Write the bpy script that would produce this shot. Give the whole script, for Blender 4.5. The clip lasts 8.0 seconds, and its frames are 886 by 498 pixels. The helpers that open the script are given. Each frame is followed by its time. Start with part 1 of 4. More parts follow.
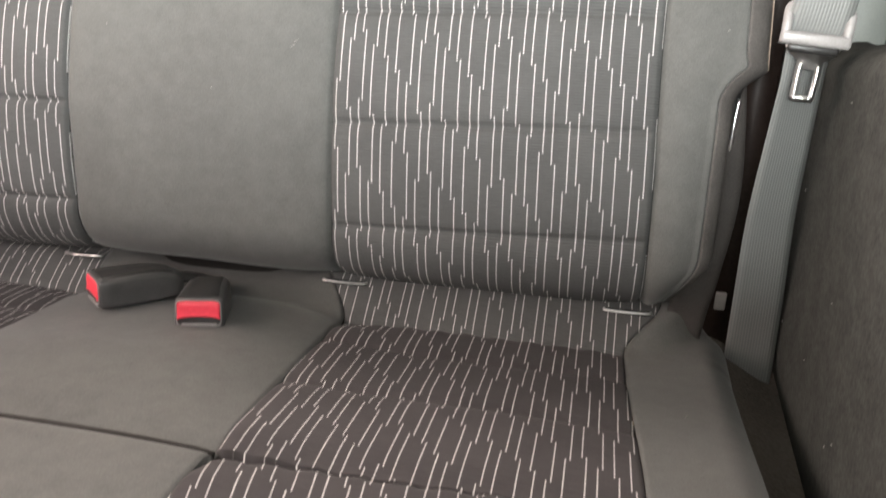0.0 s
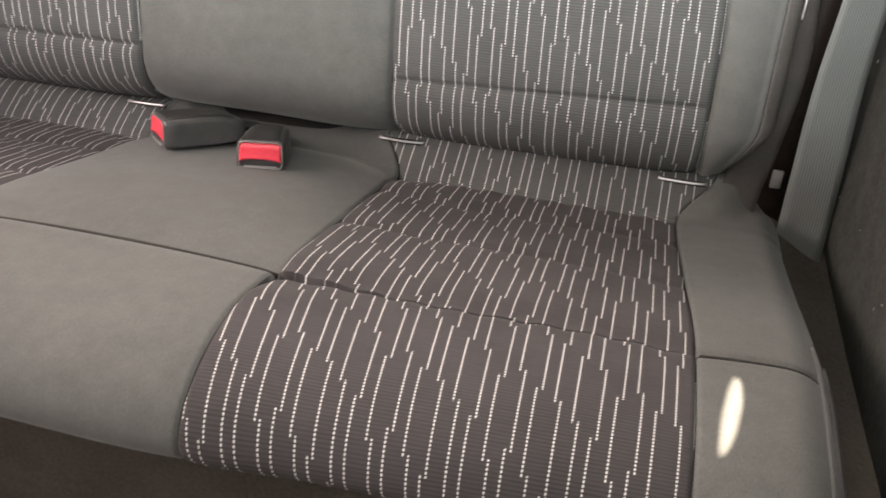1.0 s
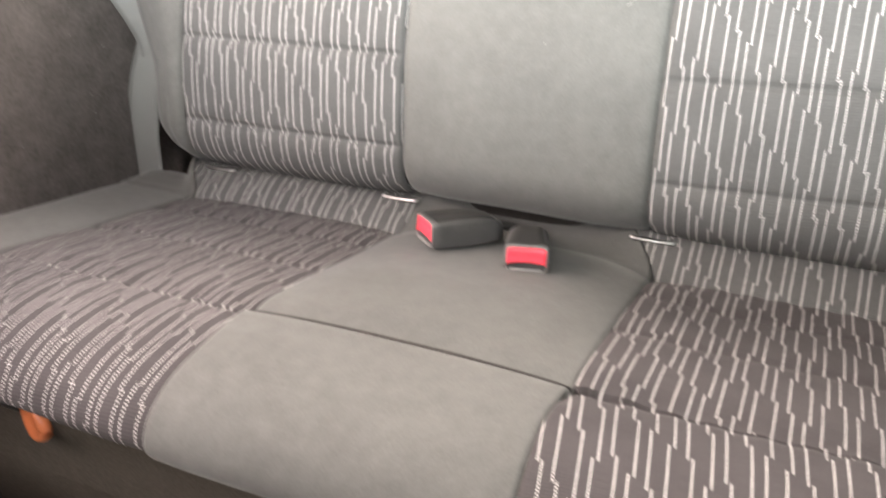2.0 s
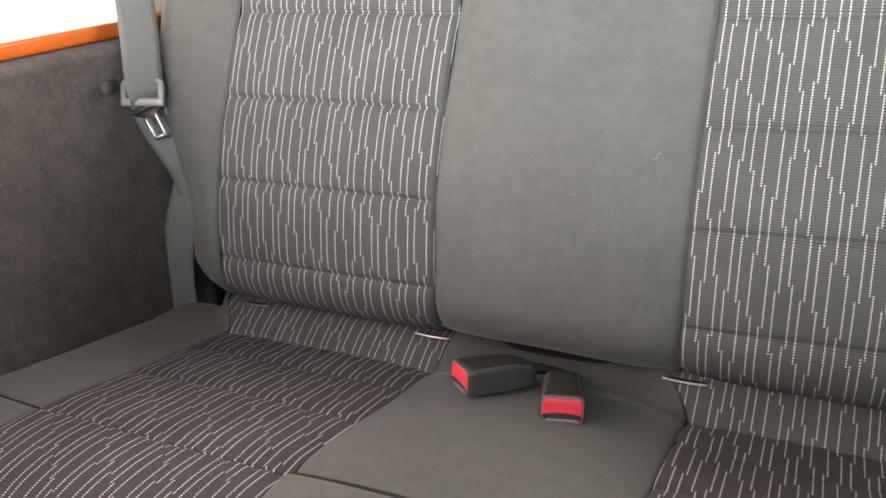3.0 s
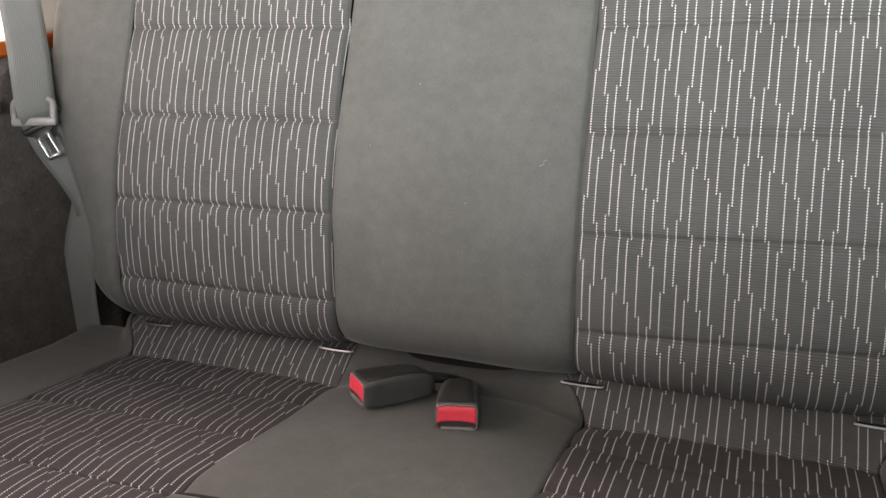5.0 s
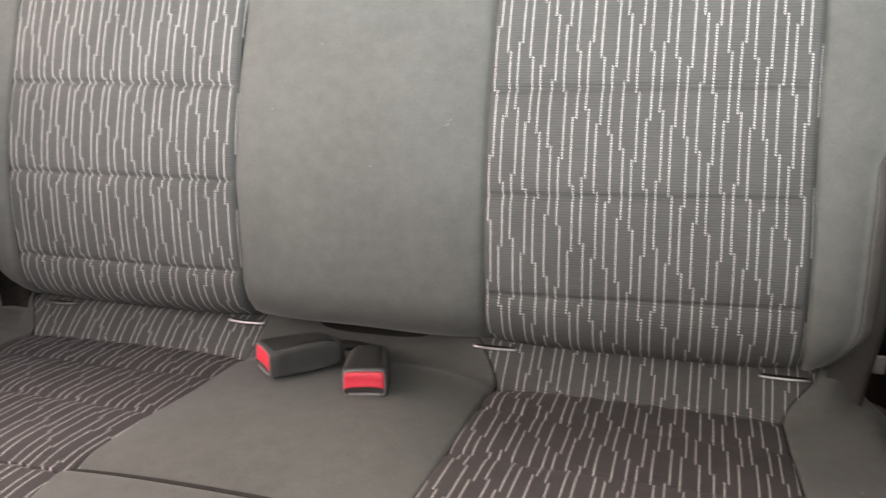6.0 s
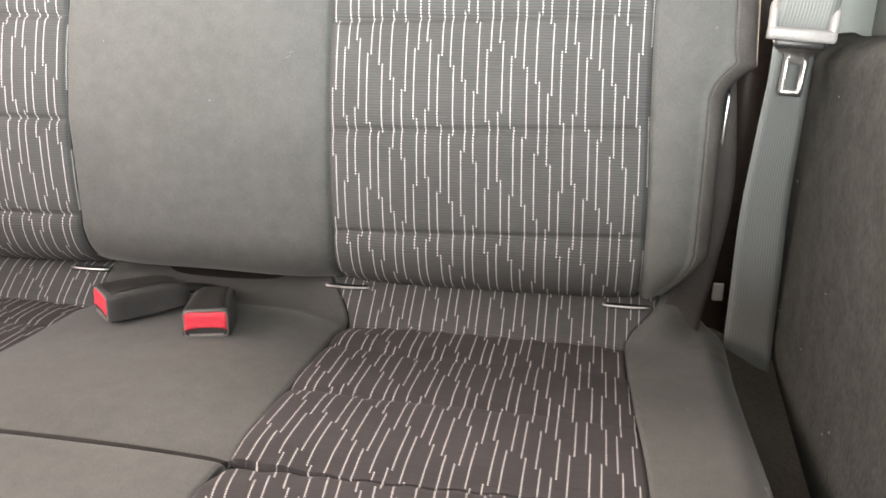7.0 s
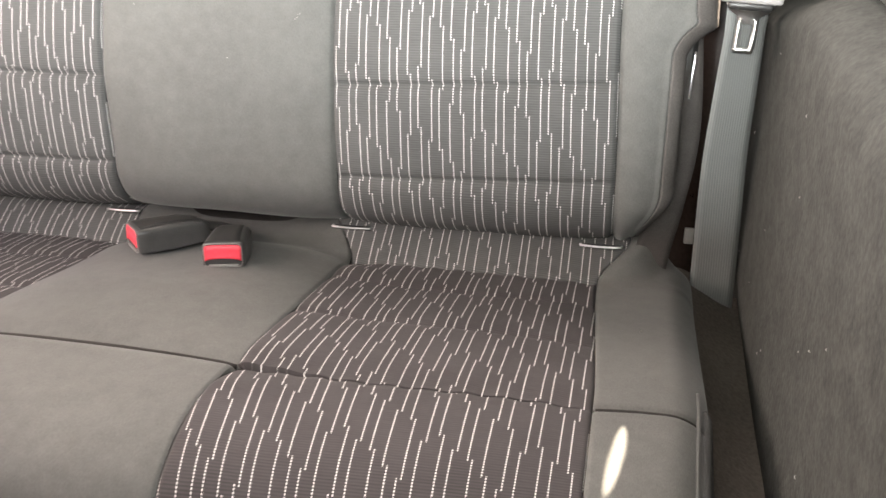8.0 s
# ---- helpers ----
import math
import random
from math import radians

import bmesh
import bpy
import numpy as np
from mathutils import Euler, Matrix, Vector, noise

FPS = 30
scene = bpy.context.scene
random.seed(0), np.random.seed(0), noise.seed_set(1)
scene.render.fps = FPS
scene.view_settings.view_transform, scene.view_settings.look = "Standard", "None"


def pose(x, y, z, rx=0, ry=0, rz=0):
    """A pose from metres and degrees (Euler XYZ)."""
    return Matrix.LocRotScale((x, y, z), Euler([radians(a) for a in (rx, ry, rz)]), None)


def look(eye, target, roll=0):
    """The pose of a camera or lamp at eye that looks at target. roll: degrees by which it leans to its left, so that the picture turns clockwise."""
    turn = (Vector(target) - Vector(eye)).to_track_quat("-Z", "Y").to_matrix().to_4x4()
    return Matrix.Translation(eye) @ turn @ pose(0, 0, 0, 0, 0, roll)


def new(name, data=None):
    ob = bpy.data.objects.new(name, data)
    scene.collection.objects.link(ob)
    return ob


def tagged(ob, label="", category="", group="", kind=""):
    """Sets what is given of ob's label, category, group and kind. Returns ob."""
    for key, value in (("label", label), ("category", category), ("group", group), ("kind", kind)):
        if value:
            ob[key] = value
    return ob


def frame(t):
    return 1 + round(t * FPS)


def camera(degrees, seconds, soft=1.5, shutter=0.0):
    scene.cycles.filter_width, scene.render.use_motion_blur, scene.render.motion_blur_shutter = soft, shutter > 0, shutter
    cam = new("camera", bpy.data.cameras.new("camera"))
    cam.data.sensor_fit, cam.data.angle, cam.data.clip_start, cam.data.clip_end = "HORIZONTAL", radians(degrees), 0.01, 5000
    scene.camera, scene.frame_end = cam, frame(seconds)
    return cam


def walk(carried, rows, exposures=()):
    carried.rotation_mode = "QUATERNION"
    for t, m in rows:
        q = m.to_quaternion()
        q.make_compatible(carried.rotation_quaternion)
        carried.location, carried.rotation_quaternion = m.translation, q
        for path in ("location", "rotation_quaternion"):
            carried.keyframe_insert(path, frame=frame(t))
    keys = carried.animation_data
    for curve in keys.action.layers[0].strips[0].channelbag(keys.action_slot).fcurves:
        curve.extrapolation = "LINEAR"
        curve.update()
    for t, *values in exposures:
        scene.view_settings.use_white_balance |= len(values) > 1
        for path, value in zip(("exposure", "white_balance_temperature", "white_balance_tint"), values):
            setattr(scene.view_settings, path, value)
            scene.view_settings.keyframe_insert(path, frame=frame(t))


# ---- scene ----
cam = camera(55.0, 8.0, 1.5, 0.32)
PATH = [
    (0, (0.031, 0.02, 0.757), (-0.309, 1.8, -0.09), 0.9),
    (0.5, (0.029, -0.002, 0.72), (-0.322, 1.721, -0.234), 2.5),
    (1, (0.024, -0.016, 0.712), (-0.377, 1.655, -0.312), 2.7),
    (1.5, (-0.016, -0.042, 0.731), (-0.565, 1.584, -0.296), 1.3),
    (2, (-0.08, -0.044, 0.757), (-0.824, 1.571, -0.158), -1.3),
    (2.2, (-0.095, -0.055, 0.808), (-0.904, 1.555, -0.06), -3.4),
    (2.6, (-0.114, -0.046, 0.834), (-0.926, 1.588, 0.045), -3.2),
    (3.3, (-0.085, -0.026, 0.828), (-0.853, 1.659, 0.073), -2.2),
    (3.5, (-0.071, -0.017, 0.824), (-0.816, 1.675, 0.06), -2.2),
    (4, (-0.042, -0.029, 0.843), (-0.757, 1.688, 0.108), -2.6),
    (5.5, (-0.054, -0.011, 0.812), (-0.712, 1.729, 0.079), -3.1),
    (6, (-0.019, 0.0, 0.799), (-0.584, 1.757, 0.028), -2.9),
    (6.5, (0.013, 0.015, 0.784), (-0.413, 1.792, -0.03), -2.1),
    (7, (0.033, 0.013, 0.773), (-0.307, 1.783, -0.094), -1.2),
    (7.5, (0.073, -0.016, 0.764), (-0.271, 1.729, -0.152), -0.9),
    (8, (0.095, -0.072, 0.789), (-0.318, 1.649, -0.143), -1.8),
]
EXPOSURES = [(0.0, 2.55), (1.0, 2.7), (1.5, 3.25), (2.0, 3.4), (2.3, 3.4), (3.3, 1.88), (4.0, 2.0), (5.5, 1.90), (6.0, 2.46), (6.5, 2.78), (7.0, 2.81), (7.5, 3.15), (8.0, 3.05)]
SUN_POWER, LAMP_FRONT, LAMP_LEFT, LAMP_RIGHT, LAMP_REAR = 7.0, 43.0, 1.6, 0.5, 3.8
LIGHT_BLOCK_TOP = (1.02, 0.83, 0.84)
SUN_SPOT = Vector((0.101, 0.388, 0.393))
STRIPE_PITCH = 0.0112
LOOP_AT = (-0.738, 0.432, 0.216)
BACK_CLOTH = ((0.0450, 0.0452, 0.0445), (0.096, 0.0965, 0.0945), (0.67, 0.65, 0.635))
SHADED_CLOTH = ((0.027, 0.0238, 0.0242), (0.064, 0.0575, 0.0585), (0.68, 0.66, 0.64))
PLAIN_DARK, PLAIN_LIGHT = (0.054, 0.0545, 0.052), (0.124, 0.124, 0.118)
CENTRE_CROWN = 0.018
BELT_R_HIGH = [(0.239, 0.80, 0.88), (0.216, 0.775, 0.78), (0.197, 0.752, 0.68), (0.190, 0.748, 0.632), (0.188, 0.760, 0.617)]
BELT_R_LOW = [(0.190, 0.756, 0.632), (0.190, 0.762, 0.595), (0.189, 0.768, 0.53), (0.188, 0.772, 0.46), (0.190, 0.770, 0.38), (0.192, 0.772, 0.32), (0.193, 0.774, 0.29), (0.193, 0.776, 0.262)]
BELT_R_SIDE = [(1, 0.55, 0.10), (1, 0.65, 0.12), (1, 0.60, 0.12), (1, 0.35, 0.10), (1, 0.05, 0.05), (1, 0.0, 0.0), (1, 0.0, 0.0), (1, 0.0, 0.0)]
GUIDE_R = pose(0.190, 0.745, 0.626, -8, 4, 0)
BELT_L_HIGH = [(-0.955, 0.850, 0.90), (-0.932, 0.82, 0.80), (-0.905, 0.79, 0.71), (-0.886, 0.764, 0.636), (-0.885, 0.77, 0.616)]
BELT_L_MID = [(-0.898, 0.775, 0.617), (-0.892, 0.785, 0.575), (-0.876, 0.795, 0.53), (-0.868, 0.80, 0.49), (-0.875, 0.80, 0.43)]
BELT_L_LOW = [(-0.872, 0.80, 0.50), (-0.892, 0.79, 0.44), (-0.902, 0.785, 0.38), (-0.903, 0.78, 0.31), (-0.90, 0.77, 0.26)]
GUIDE_L = pose(-0.888, 0.758, 0.616, -8, 2, 24)
walk(cam, [(t, look(eye, target, roll)) for t, eye, target, roll in PATH], EXPOSURES)

# ---- world, sun and window light ----
SUN_DIR = Vector((0.40, 0.05, 0.915)).normalized()      # towards the sun
world = bpy.data.worlds.new("sky_world")
scene.world = world
world.use_nodes = True
wn = world.node_tree
sky = wn.nodes.new("ShaderNodeTexSky")
sky.sky_type = "NISHITA"
sky.sun_disc = False
sky.sun_elevation = math.asin(SUN_DIR.z)
sky.sun_rotation = math.atan2(SUN_DIR.x, SUN_DIR.y)
wn.nodes["Background"].inputs["Strength"].default_value = 0.05
wn.links.new(sky.outputs[0], wn.nodes["Background"].inputs["Color"])

sun_data = bpy.data.lights.new("sun", "SUN")
sun_data.energy, sun_data.angle, sun_data.color = SUN_POWER, radians(0.55), (1.0, 0.84, 0.66)
sun = new("sun", sun_data)
sun.matrix_world = look(SUN_DIR * 5, (0, 0, 0))


def window_lamp(name, eye, target, w, h, power, colour):
    d = bpy.data.lights.new(name, "AREA")
    d.shape, d.size, d.size_y, d.energy, d.color = "RECTANGLE", w, h, power, colour
    new(name, d).matrix_world = look(eye, target)


window_lamp("windscreen_light", (-0.06, -1.26, 0.91), (-0.08, 0.8, 0.74), 0.70, 0.50, LAMP_FRONT, (0.96, 0.985, 0.965))
window_lamp("side_window_light", (-0.955, 0.06, 0.84), (-0.52, 0.38, 0.34), 0.8, 0.28, LAMP_LEFT, (1.0, 0.82, 0.785))
window_lamp("door_window_light", (0.25, -0.28, 0.98), (-0.4, 0.5, 0.45), 0.8, 0.40, LAMP_RIGHT, (1.0, 0.95, 0.86))
window_lamp("rear_window_light", (-0.22, 1.10, 1.05), (-0.18, 0.30, 0.40), 0.70, 0.20, LAMP_REAR, (1.0, 0.86, 0.79))


# ---- materials ----
def material(name, rough=0.8, metal=0.0):
    m = bpy.data.materials.new(name)
    m.use_nodes = True
    b = m.node_tree.nodes["Principled BSDF"]
    b.inputs["Roughness"].default_value = rough
    b.inputs["Metallic"].default_value = metal
    return m, m.node_tree, b


def node(nt, kind, **inputs):
    n = nt.nodes.new(kind)
    for key, value in inputs.items():
        if key.startswith("i") and key[1:].isdigit():
            sock = n.inputs[int(key[1:])]
            if isinstance(value, bpy.types.NodeSocket):
                nt.links.new(value, sock)
            else:
                sock.default_value = value
    return n


def calc(nt, op, a, b=0.0, c=None):
    n = nt.nodes.new("ShaderNodeMath")
    n.operation = op
    for k, v in enumerate((a, b) if c is None else (a, b, c)):
        if isinstance(v, (int, float)):
            n.inputs[k].default_value = v
        else:
            nt.links.new(v, n.inputs[k])
    return n.outputs[0]


def noise_tex(nt, vec, scale, detail=3.0, rough=0.55):
    n = nt.nodes.new("ShaderNodeTexNoise")
    n.inputs["Scale"].default_value = scale
    n.inputs["Detail"].default_value = detail
    n.inputs["Roughness"].default_value = rough
    nt.links.new(vec, n.inputs["Vector"])
    return n.outputs["Fac"]


def ramp_mix(nt, fac, low, high):
    n = nt.nodes.new("ShaderNodeMix")
    n.data_type = "RGBA"
    for sock, v in ((n.inputs[0], fac), (n.inputs[6], low), (n.inputs[7], high)):
        if isinstance(v, tuple):
            sock.default_value = (*v, 1.0)
        elif isinstance(v, float):
            sock.default_value = v
        else:
            nt.links.new(v, sock)
    return n.outputs[2]


def spread(nt, fac, lo, hi):
    n = nt.nodes.new("ShaderNodeMapRange")
    nt.links.new(fac, n.inputs[0])
    n.inputs[1].default_value, n.inputs[2].default_value = lo, hi
    return n.outputs[0]


def bump(nt, b, height, strength, dist):
    n = nt.nodes.new("ShaderNodeBump")
    n.inputs["Strength"].default_value = strength
    n.inputs["Distance"].default_value = dist
    nt.links.new(height, n.inputs["Height"])
    nt.links.new(n.outputs[0], b.inputs["Normal"])


def coords(nt, kind="Object"):
    return nt.nodes.new("ShaderNodeTexCoord").outputs[kind]


def speckled(name, dark, light, scale_fine, scale_broad, rough, bump_strength=0.3, bump_dist=0.0006, metal=0.0, sheen=0.0, spec=0.5):
    """A surface of two tones: a fine grain and broad, soft wear."""
    m, nt, b = material(name, rough, metal)
    vec = coords(nt)
    fine, broad = noise_tex(nt, vec, scale_fine, 2.0), noise_tex(nt, vec, scale_broad, 4.0)
    fac = calc(nt, "MULTIPLY_ADD", spread(nt, fine, 0.3, 0.7), 0.55, calc(nt, "MULTIPLY", spread(nt, broad, 0.35, 0.65), 0.45))
    nt.links.new(ramp_mix(nt, fac, dark, light), b.inputs["Base Color"])
    bump(nt, b, fine, bump_strength, bump_dist)
    b.inputs["Sheen Weight"].default_value = sheen
    b.inputs["Sheen Roughness"].default_value = 0.45
    b.inputs["Specular IOR Level"].default_value = spec
    return m


def striped_cloth(name, ground_dark, ground_light, thread_tone):
    """Dark ribbed cloth with dotted pale threads that step sideways; six threads to a repeat."""
    m, nt, b = material(name, 0.82)
    sep = node(nt, "ShaderNodeSeparateXYZ", i0=coords(nt, "UV"))
    u, v = sep.outputs[0], sep.outputs[1]
    PITCH, CYCLE, JOG, OVER = STRIPE_PITCH, 0.123, 0.145, 0.007
    cell = calc(nt, "DIVIDE", u, PITCH)
    idx = calc(nt, "FLOORED_MODULO", calc(nt, "FLOOR", cell), 6.0)
    across = calc(nt, "FRACT", cell)
    phase = None
    for k, p in enumerate((0.436, 0.136, 0.571, 0.179, 0.750, 0.857)):
        hit = calc(nt, "COMPARE", idx, float(k), 0.4)
        phase = calc(nt, "MULTIPLY", hit, p) if phase is None else calc(nt, "MULTIPLY_ADD", hit, p, phase)
    turn = calc(nt, "FRACT", calc(nt, "SUBTRACT", calc(nt, "DIVIDE", v, -CYCLE), phase))
    # each thread runs on a little past the place where it steps over
    to_left = calc(nt, "ABSOLUTE", calc(nt, "SUBTRACT", turn, 0.25))
    to_right = calc(nt, "ABSOLUTE", calc(nt, "SUBTRACT", turn, 0.75))
    on_left = calc(nt, "LESS_THAN", calc(nt, "MINIMUM", to_left, calc(nt, "SUBTRACT", 1.0, to_left)), 0.25 + OVER)
    on_right = calc(nt, "LESS_THAN", calc(nt, "MINIMUM", to_right, calc(nt, "SUBTRACT", 1.0, to_right)), 0.25 + OVER)
    line = None
    for on, place in ((on_left, 0.5 - JOG), (on_right, 0.5 + JOG)):
        near = calc(nt, "MULTIPLY", on, calc(nt, "LESS_THAN", calc(nt, "ABSOLUTE", calc(nt, "SUBTRACT", across, place)), 0.049))
        line = near if line is None else calc(nt, "MAXIMUM", line, near)
    rib = calc(nt, "FRACT", calc(nt, "DIVIDE", v, 0.0025))
    dots = calc(nt, "MULTIPLY_ADD", calc(nt, "LESS_THAN", rib, 0.58), 0.95, 0.05)
    vec = coords(nt, "UV")
    stretch = node(nt, "ShaderNodeMapping")
    nt.links.new(vec, stretch.inputs["Vector"])
    stretch.inputs["Scale"].default_value = (60.0, 900.0, 1.0)
    weave = noise_tex(nt, stretch.outputs[0], 1.0, 2.0)
    worn = noise_tex(nt, vec, 14.0, 4.0)
    thread = calc(nt, "MULTIPLY", line, dots)
    thread = calc(nt, "MULTIPLY", thread, calc(nt, "MULTIPLY_ADD", spread(nt, worn, 0.3, 0.7), 0.15, 0.84))
    # fine cross ribs, one to a dot
    fine_rib = calc(nt, "MULTIPLY_ADD", calc(nt, "SINE", calc(nt, "MULTIPLY", v, 2 * math.pi / 0.0025)), 0.5, 0.5)
    tone = calc(nt, "MULTIPLY_ADD", spread(nt, weave, 0.3, 0.7), 0.30, calc(nt, "MULTIPLY", spread(nt, worn, 0.35, 0.65), 0.25))
    ground = ramp_mix(nt, calc(nt, "MULTIPLY_ADD", fine_rib, 0.45, tone), ground_dark, ground_light)
    nt.links.new(ramp_mix(nt, thread, ground, thread_tone), b.inputs["Base Color"])
    height = calc(nt, "MULTIPLY_ADD", thread, 0.6, calc(nt, "MULTIPLY_ADD", calc(nt, "ABSOLUTE", calc(nt, "SUBTRACT", rib, 0.5)), -0.7, weave))
    bump(nt, b, height, 0.35, 0.0006)
    b.inputs["Sheen Weight"].default_value = 0.03
    b.inputs["Specular IOR Level"].default_value = 0.25
    return m


def plain_cloth():
    """Close-woven grey seat cloth: fine upright rib, soft mottling and broad wear."""
    m, nt, b = material("plain_seat_cloth", 0.8)
    vec = coords(nt)
    stretch = node(nt, "ShaderNodeMapping")
    nt.links.new(vec, stretch.inputs["Vector"])
    stretch.inputs["Scale"].default_value = (1500.0, 420.0, 420.0)
    rib = noise_tex(nt, stretch.outputs[0], 1.0, 2.0)
    grain = noise_tex(nt, vec, 700.0, 2.0)
    mottle = noise_tex(nt, vec, 70.0, 3.0)
    wear = noise_tex(nt, vec, 7.0, 4.0)
    fac = calc(nt, "MULTIPLY", spread(nt, rib, 0.25, 0.75), 0.34)
    fac = calc(nt, "MULTIPLY_ADD", spread(nt, grain, 0.25, 0.75), 0.22, fac)
    fac = calc(nt, "MULTIPLY_ADD", spread(nt, mottle, 0.3, 0.7), 0.20, fac)
    fac = calc(nt, "MULTIPLY_ADD", spread(nt, wear, 0.35, 0.65), 0.24, fac)
    nt.links.new(ramp_mix(nt, fac, PLAIN_DARK, PLAIN_LIGHT), b.inputs["Base Color"])
    nt.links.new(calc(nt, "MULTIPLY_ADD", wear, 0.25, 0.66), b.inputs["Roughness"])
    bump(nt, b, calc(nt, "ADD", rib, calc(nt, "MULTIPLY", mottle, 1.2)), 0.28, 0.0006)
    b.inputs["Sheen Weight"].default_value = 0.15
    b.inputs["Sheen Roughness"].default_value = 0.4
    b.inputs["Specular IOR Level"].default_value = 0.3
    return m


def webbing_cloth():
    m, nt, b = material("belt_webbing", 0.55)
    sep = node(nt, "ShaderNodeSeparateXYZ", i0=coords(nt, "UV"))
    u, v = sep.outputs[0], sep.outputs[1]
    wave = calc(nt, "SINE", calc(nt, "MULTIPLY", u, 2 * math.pi / 0.0026))
    cross = calc(nt, "SINE", calc(nt, "MULTIPLY", v, 2 * math.pi / 0.0016))
    broad = noise_tex(nt, coords(nt), 25.0)
    fac = calc(nt, "MULTIPLY_ADD", wave, 0.22, calc(nt, "MULTIPLY_ADD", broad, 0.5, 0.25))
    nt.links.new(ramp_mix(nt, fac, (0.103, 0.107, 0.104), (0.170, 0.175, 0.169)), b.inputs["Base Color"])
    bump(nt, b, calc(nt, "ADD", wave, calc(nt, "MULTIPLY", cross, 0.4)), 0.3, 0.0004)
    return m


M_STRIPED = striped_cloth("striped_back_cloth", *BACK_CLOTH)
M_STRIPED_SHADED = striped_cloth("striped_cloth_shaded", *SHADED_CLOTH)      # same striped cloth, darkened in colour for the shade on the sitting pads
M_PLAIN = plain_cloth()
M_KNIT = speckled("knitted_side_cloth", (0.05, 0.05, 0.05), (0.085, 0.085, 0.083), 500.0, 20.0, 0.9, 0.5, 0.001, spec=0.2)
M_BAND = speckled("brown_grey_side_cloth", (0.054, 0.049, 0.046), (0.108, 0.099, 0.093), 600.0, 25.0, 0.85, 0.3, 0.0006, spec=0.2)
M_STRAP = speckled("dark_strap_weave", (0.030, 0.027, 0.025), (0.056, 0.050, 0.047), 700.0, 30.0, 0.8, 0.4, 0.0006, spec=0.2)
M_CORE = speckled("dark_foam_backing", (0.022, 0.020, 0.019), (0.036, 0.033, 0.031), 300.0, 10.0, 0.95, spec=0.1)
M_SEAM_SHADE = speckled("seam_shade", (0.022, 0.020, 0.019), (0.038, 0.035, 0.033), 600.0, 30.0, 0.9, spec=0.1)
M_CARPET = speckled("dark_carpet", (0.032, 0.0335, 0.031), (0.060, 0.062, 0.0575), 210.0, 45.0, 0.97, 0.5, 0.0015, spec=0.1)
# left panel: the same carpet, lightened and warmed to paint in the light on it
M_CARPET_LIT = speckled("dark_carpet_lit", (0.070, 0.062, 0.058), (0.126, 0.112, 0.105), 210.0, 45.0, 0.97, 0.5, 0.0015, spec=0.1)
M_FLOOR = speckled("floor_carpet", (0.070, 0.061, 0.053), (0.128, 0.113, 0.098), 260.0, 8.0, 0.97, 0.8, 0.002, spec=0.1)
M_BASE = speckled("brown_floor_carpet", (0.064, 0.056, 0.047), (0.112, 0.099, 0.083), 260.0, 8.0, 0.97, 0.8, 0.002, spec=0.1)
M_TRIM = speckled("grey_grained_trim", (0.11, 0.12, 0.11), (0.15, 0.16, 0.148), 900.0, 6.0, 0.55, 0.25, 0.0004)
M_BLACK = speckled("black_grained_plastic", (0.012, 0.012, 0.012), (0.022, 0.021, 0.020), 1200.0, 30.0, 0.42, 0.25, 0.0003)
M_BUCKLE = speckled("buckle_plastic", (0.046, 0.046, 0.046), (0.074, 0.073, 0.072), 900.0, 50.0, 0.30, 0.15, 0.0002)
M_GLOSS = speckled("glossy_dark_plastic", (0.018, 0.012, 0.010), (0.03, 0.021, 0.018), 200.0, 12.0, 0.22, 0.15, 0.0006)
M_RED = speckled("red_button_plastic", (0.72, 0.045, 0.075), (0.84, 0.065, 0.10), 300.0, 40.0, 0.35, 0.05, 0.0002)
M_SILVER = speckled("silver_grey_plastic", (0.19, 0.18, 0.178), (0.27, 0.26, 0.255), 600.0, 60.0, 0.38, 0.1, 0.0002)
M_STEEL = speckled("brushed_steel", (0.62, 0.61, 0.60), (0.78, 0.77, 0.75), 500.0, 60.0, 0.28, 0.05, 0.0001, metal=1.0)
M_TONGUE = speckled("dull_steel", (0.38, 0.38, 0.38), (0.52, 0.52, 0.51), 500.0, 60.0, 0.32, 0.05, 0.0001, metal=1.0)
M_ORANGE = speckled("orange_body_paint", (0.62, 0.13, 0.018), (0.72, 0.17, 0.025), 80.0, 12.0, 0.28, 0.03, 0.0002)
M_LOOP = speckled("salmon_orange_plastic", (0.60, 0.17, 0.065), (0.70, 0.22, 0.09), 120.0, 20.0, 0.25, 0.03, 0.0002)
M_LINER = speckled("grey_headliner", (0.14, 0.135, 0.125), (0.18, 0.175, 0.165), 500.0, 6.0, 0.95)
M_PALE = speckled("pale_painted_metal", (0.34, 0.31, 0.29), (0.42, 0.38, 0.36), 200.0, 30.0, 0.5)
M_LINT = speckled("white_lint", (0.22, 0.215, 0.20), (0.32, 0.31, 0.295), 900.0, 90.0, 0.9)
M_WEB = webbing_cloth()
M_OUTSIDE, _nt, _b = material("pale_outdoors", 0.9)
_b.inputs["Base Color"].default_value = (0.7, 0.64, 0.6, 1)
_b.inputs["Emission Color"].default_value = (1.0, 0.90, 0.86, 1)
_b.inputs["Emission Strength"].default_value = 0.20


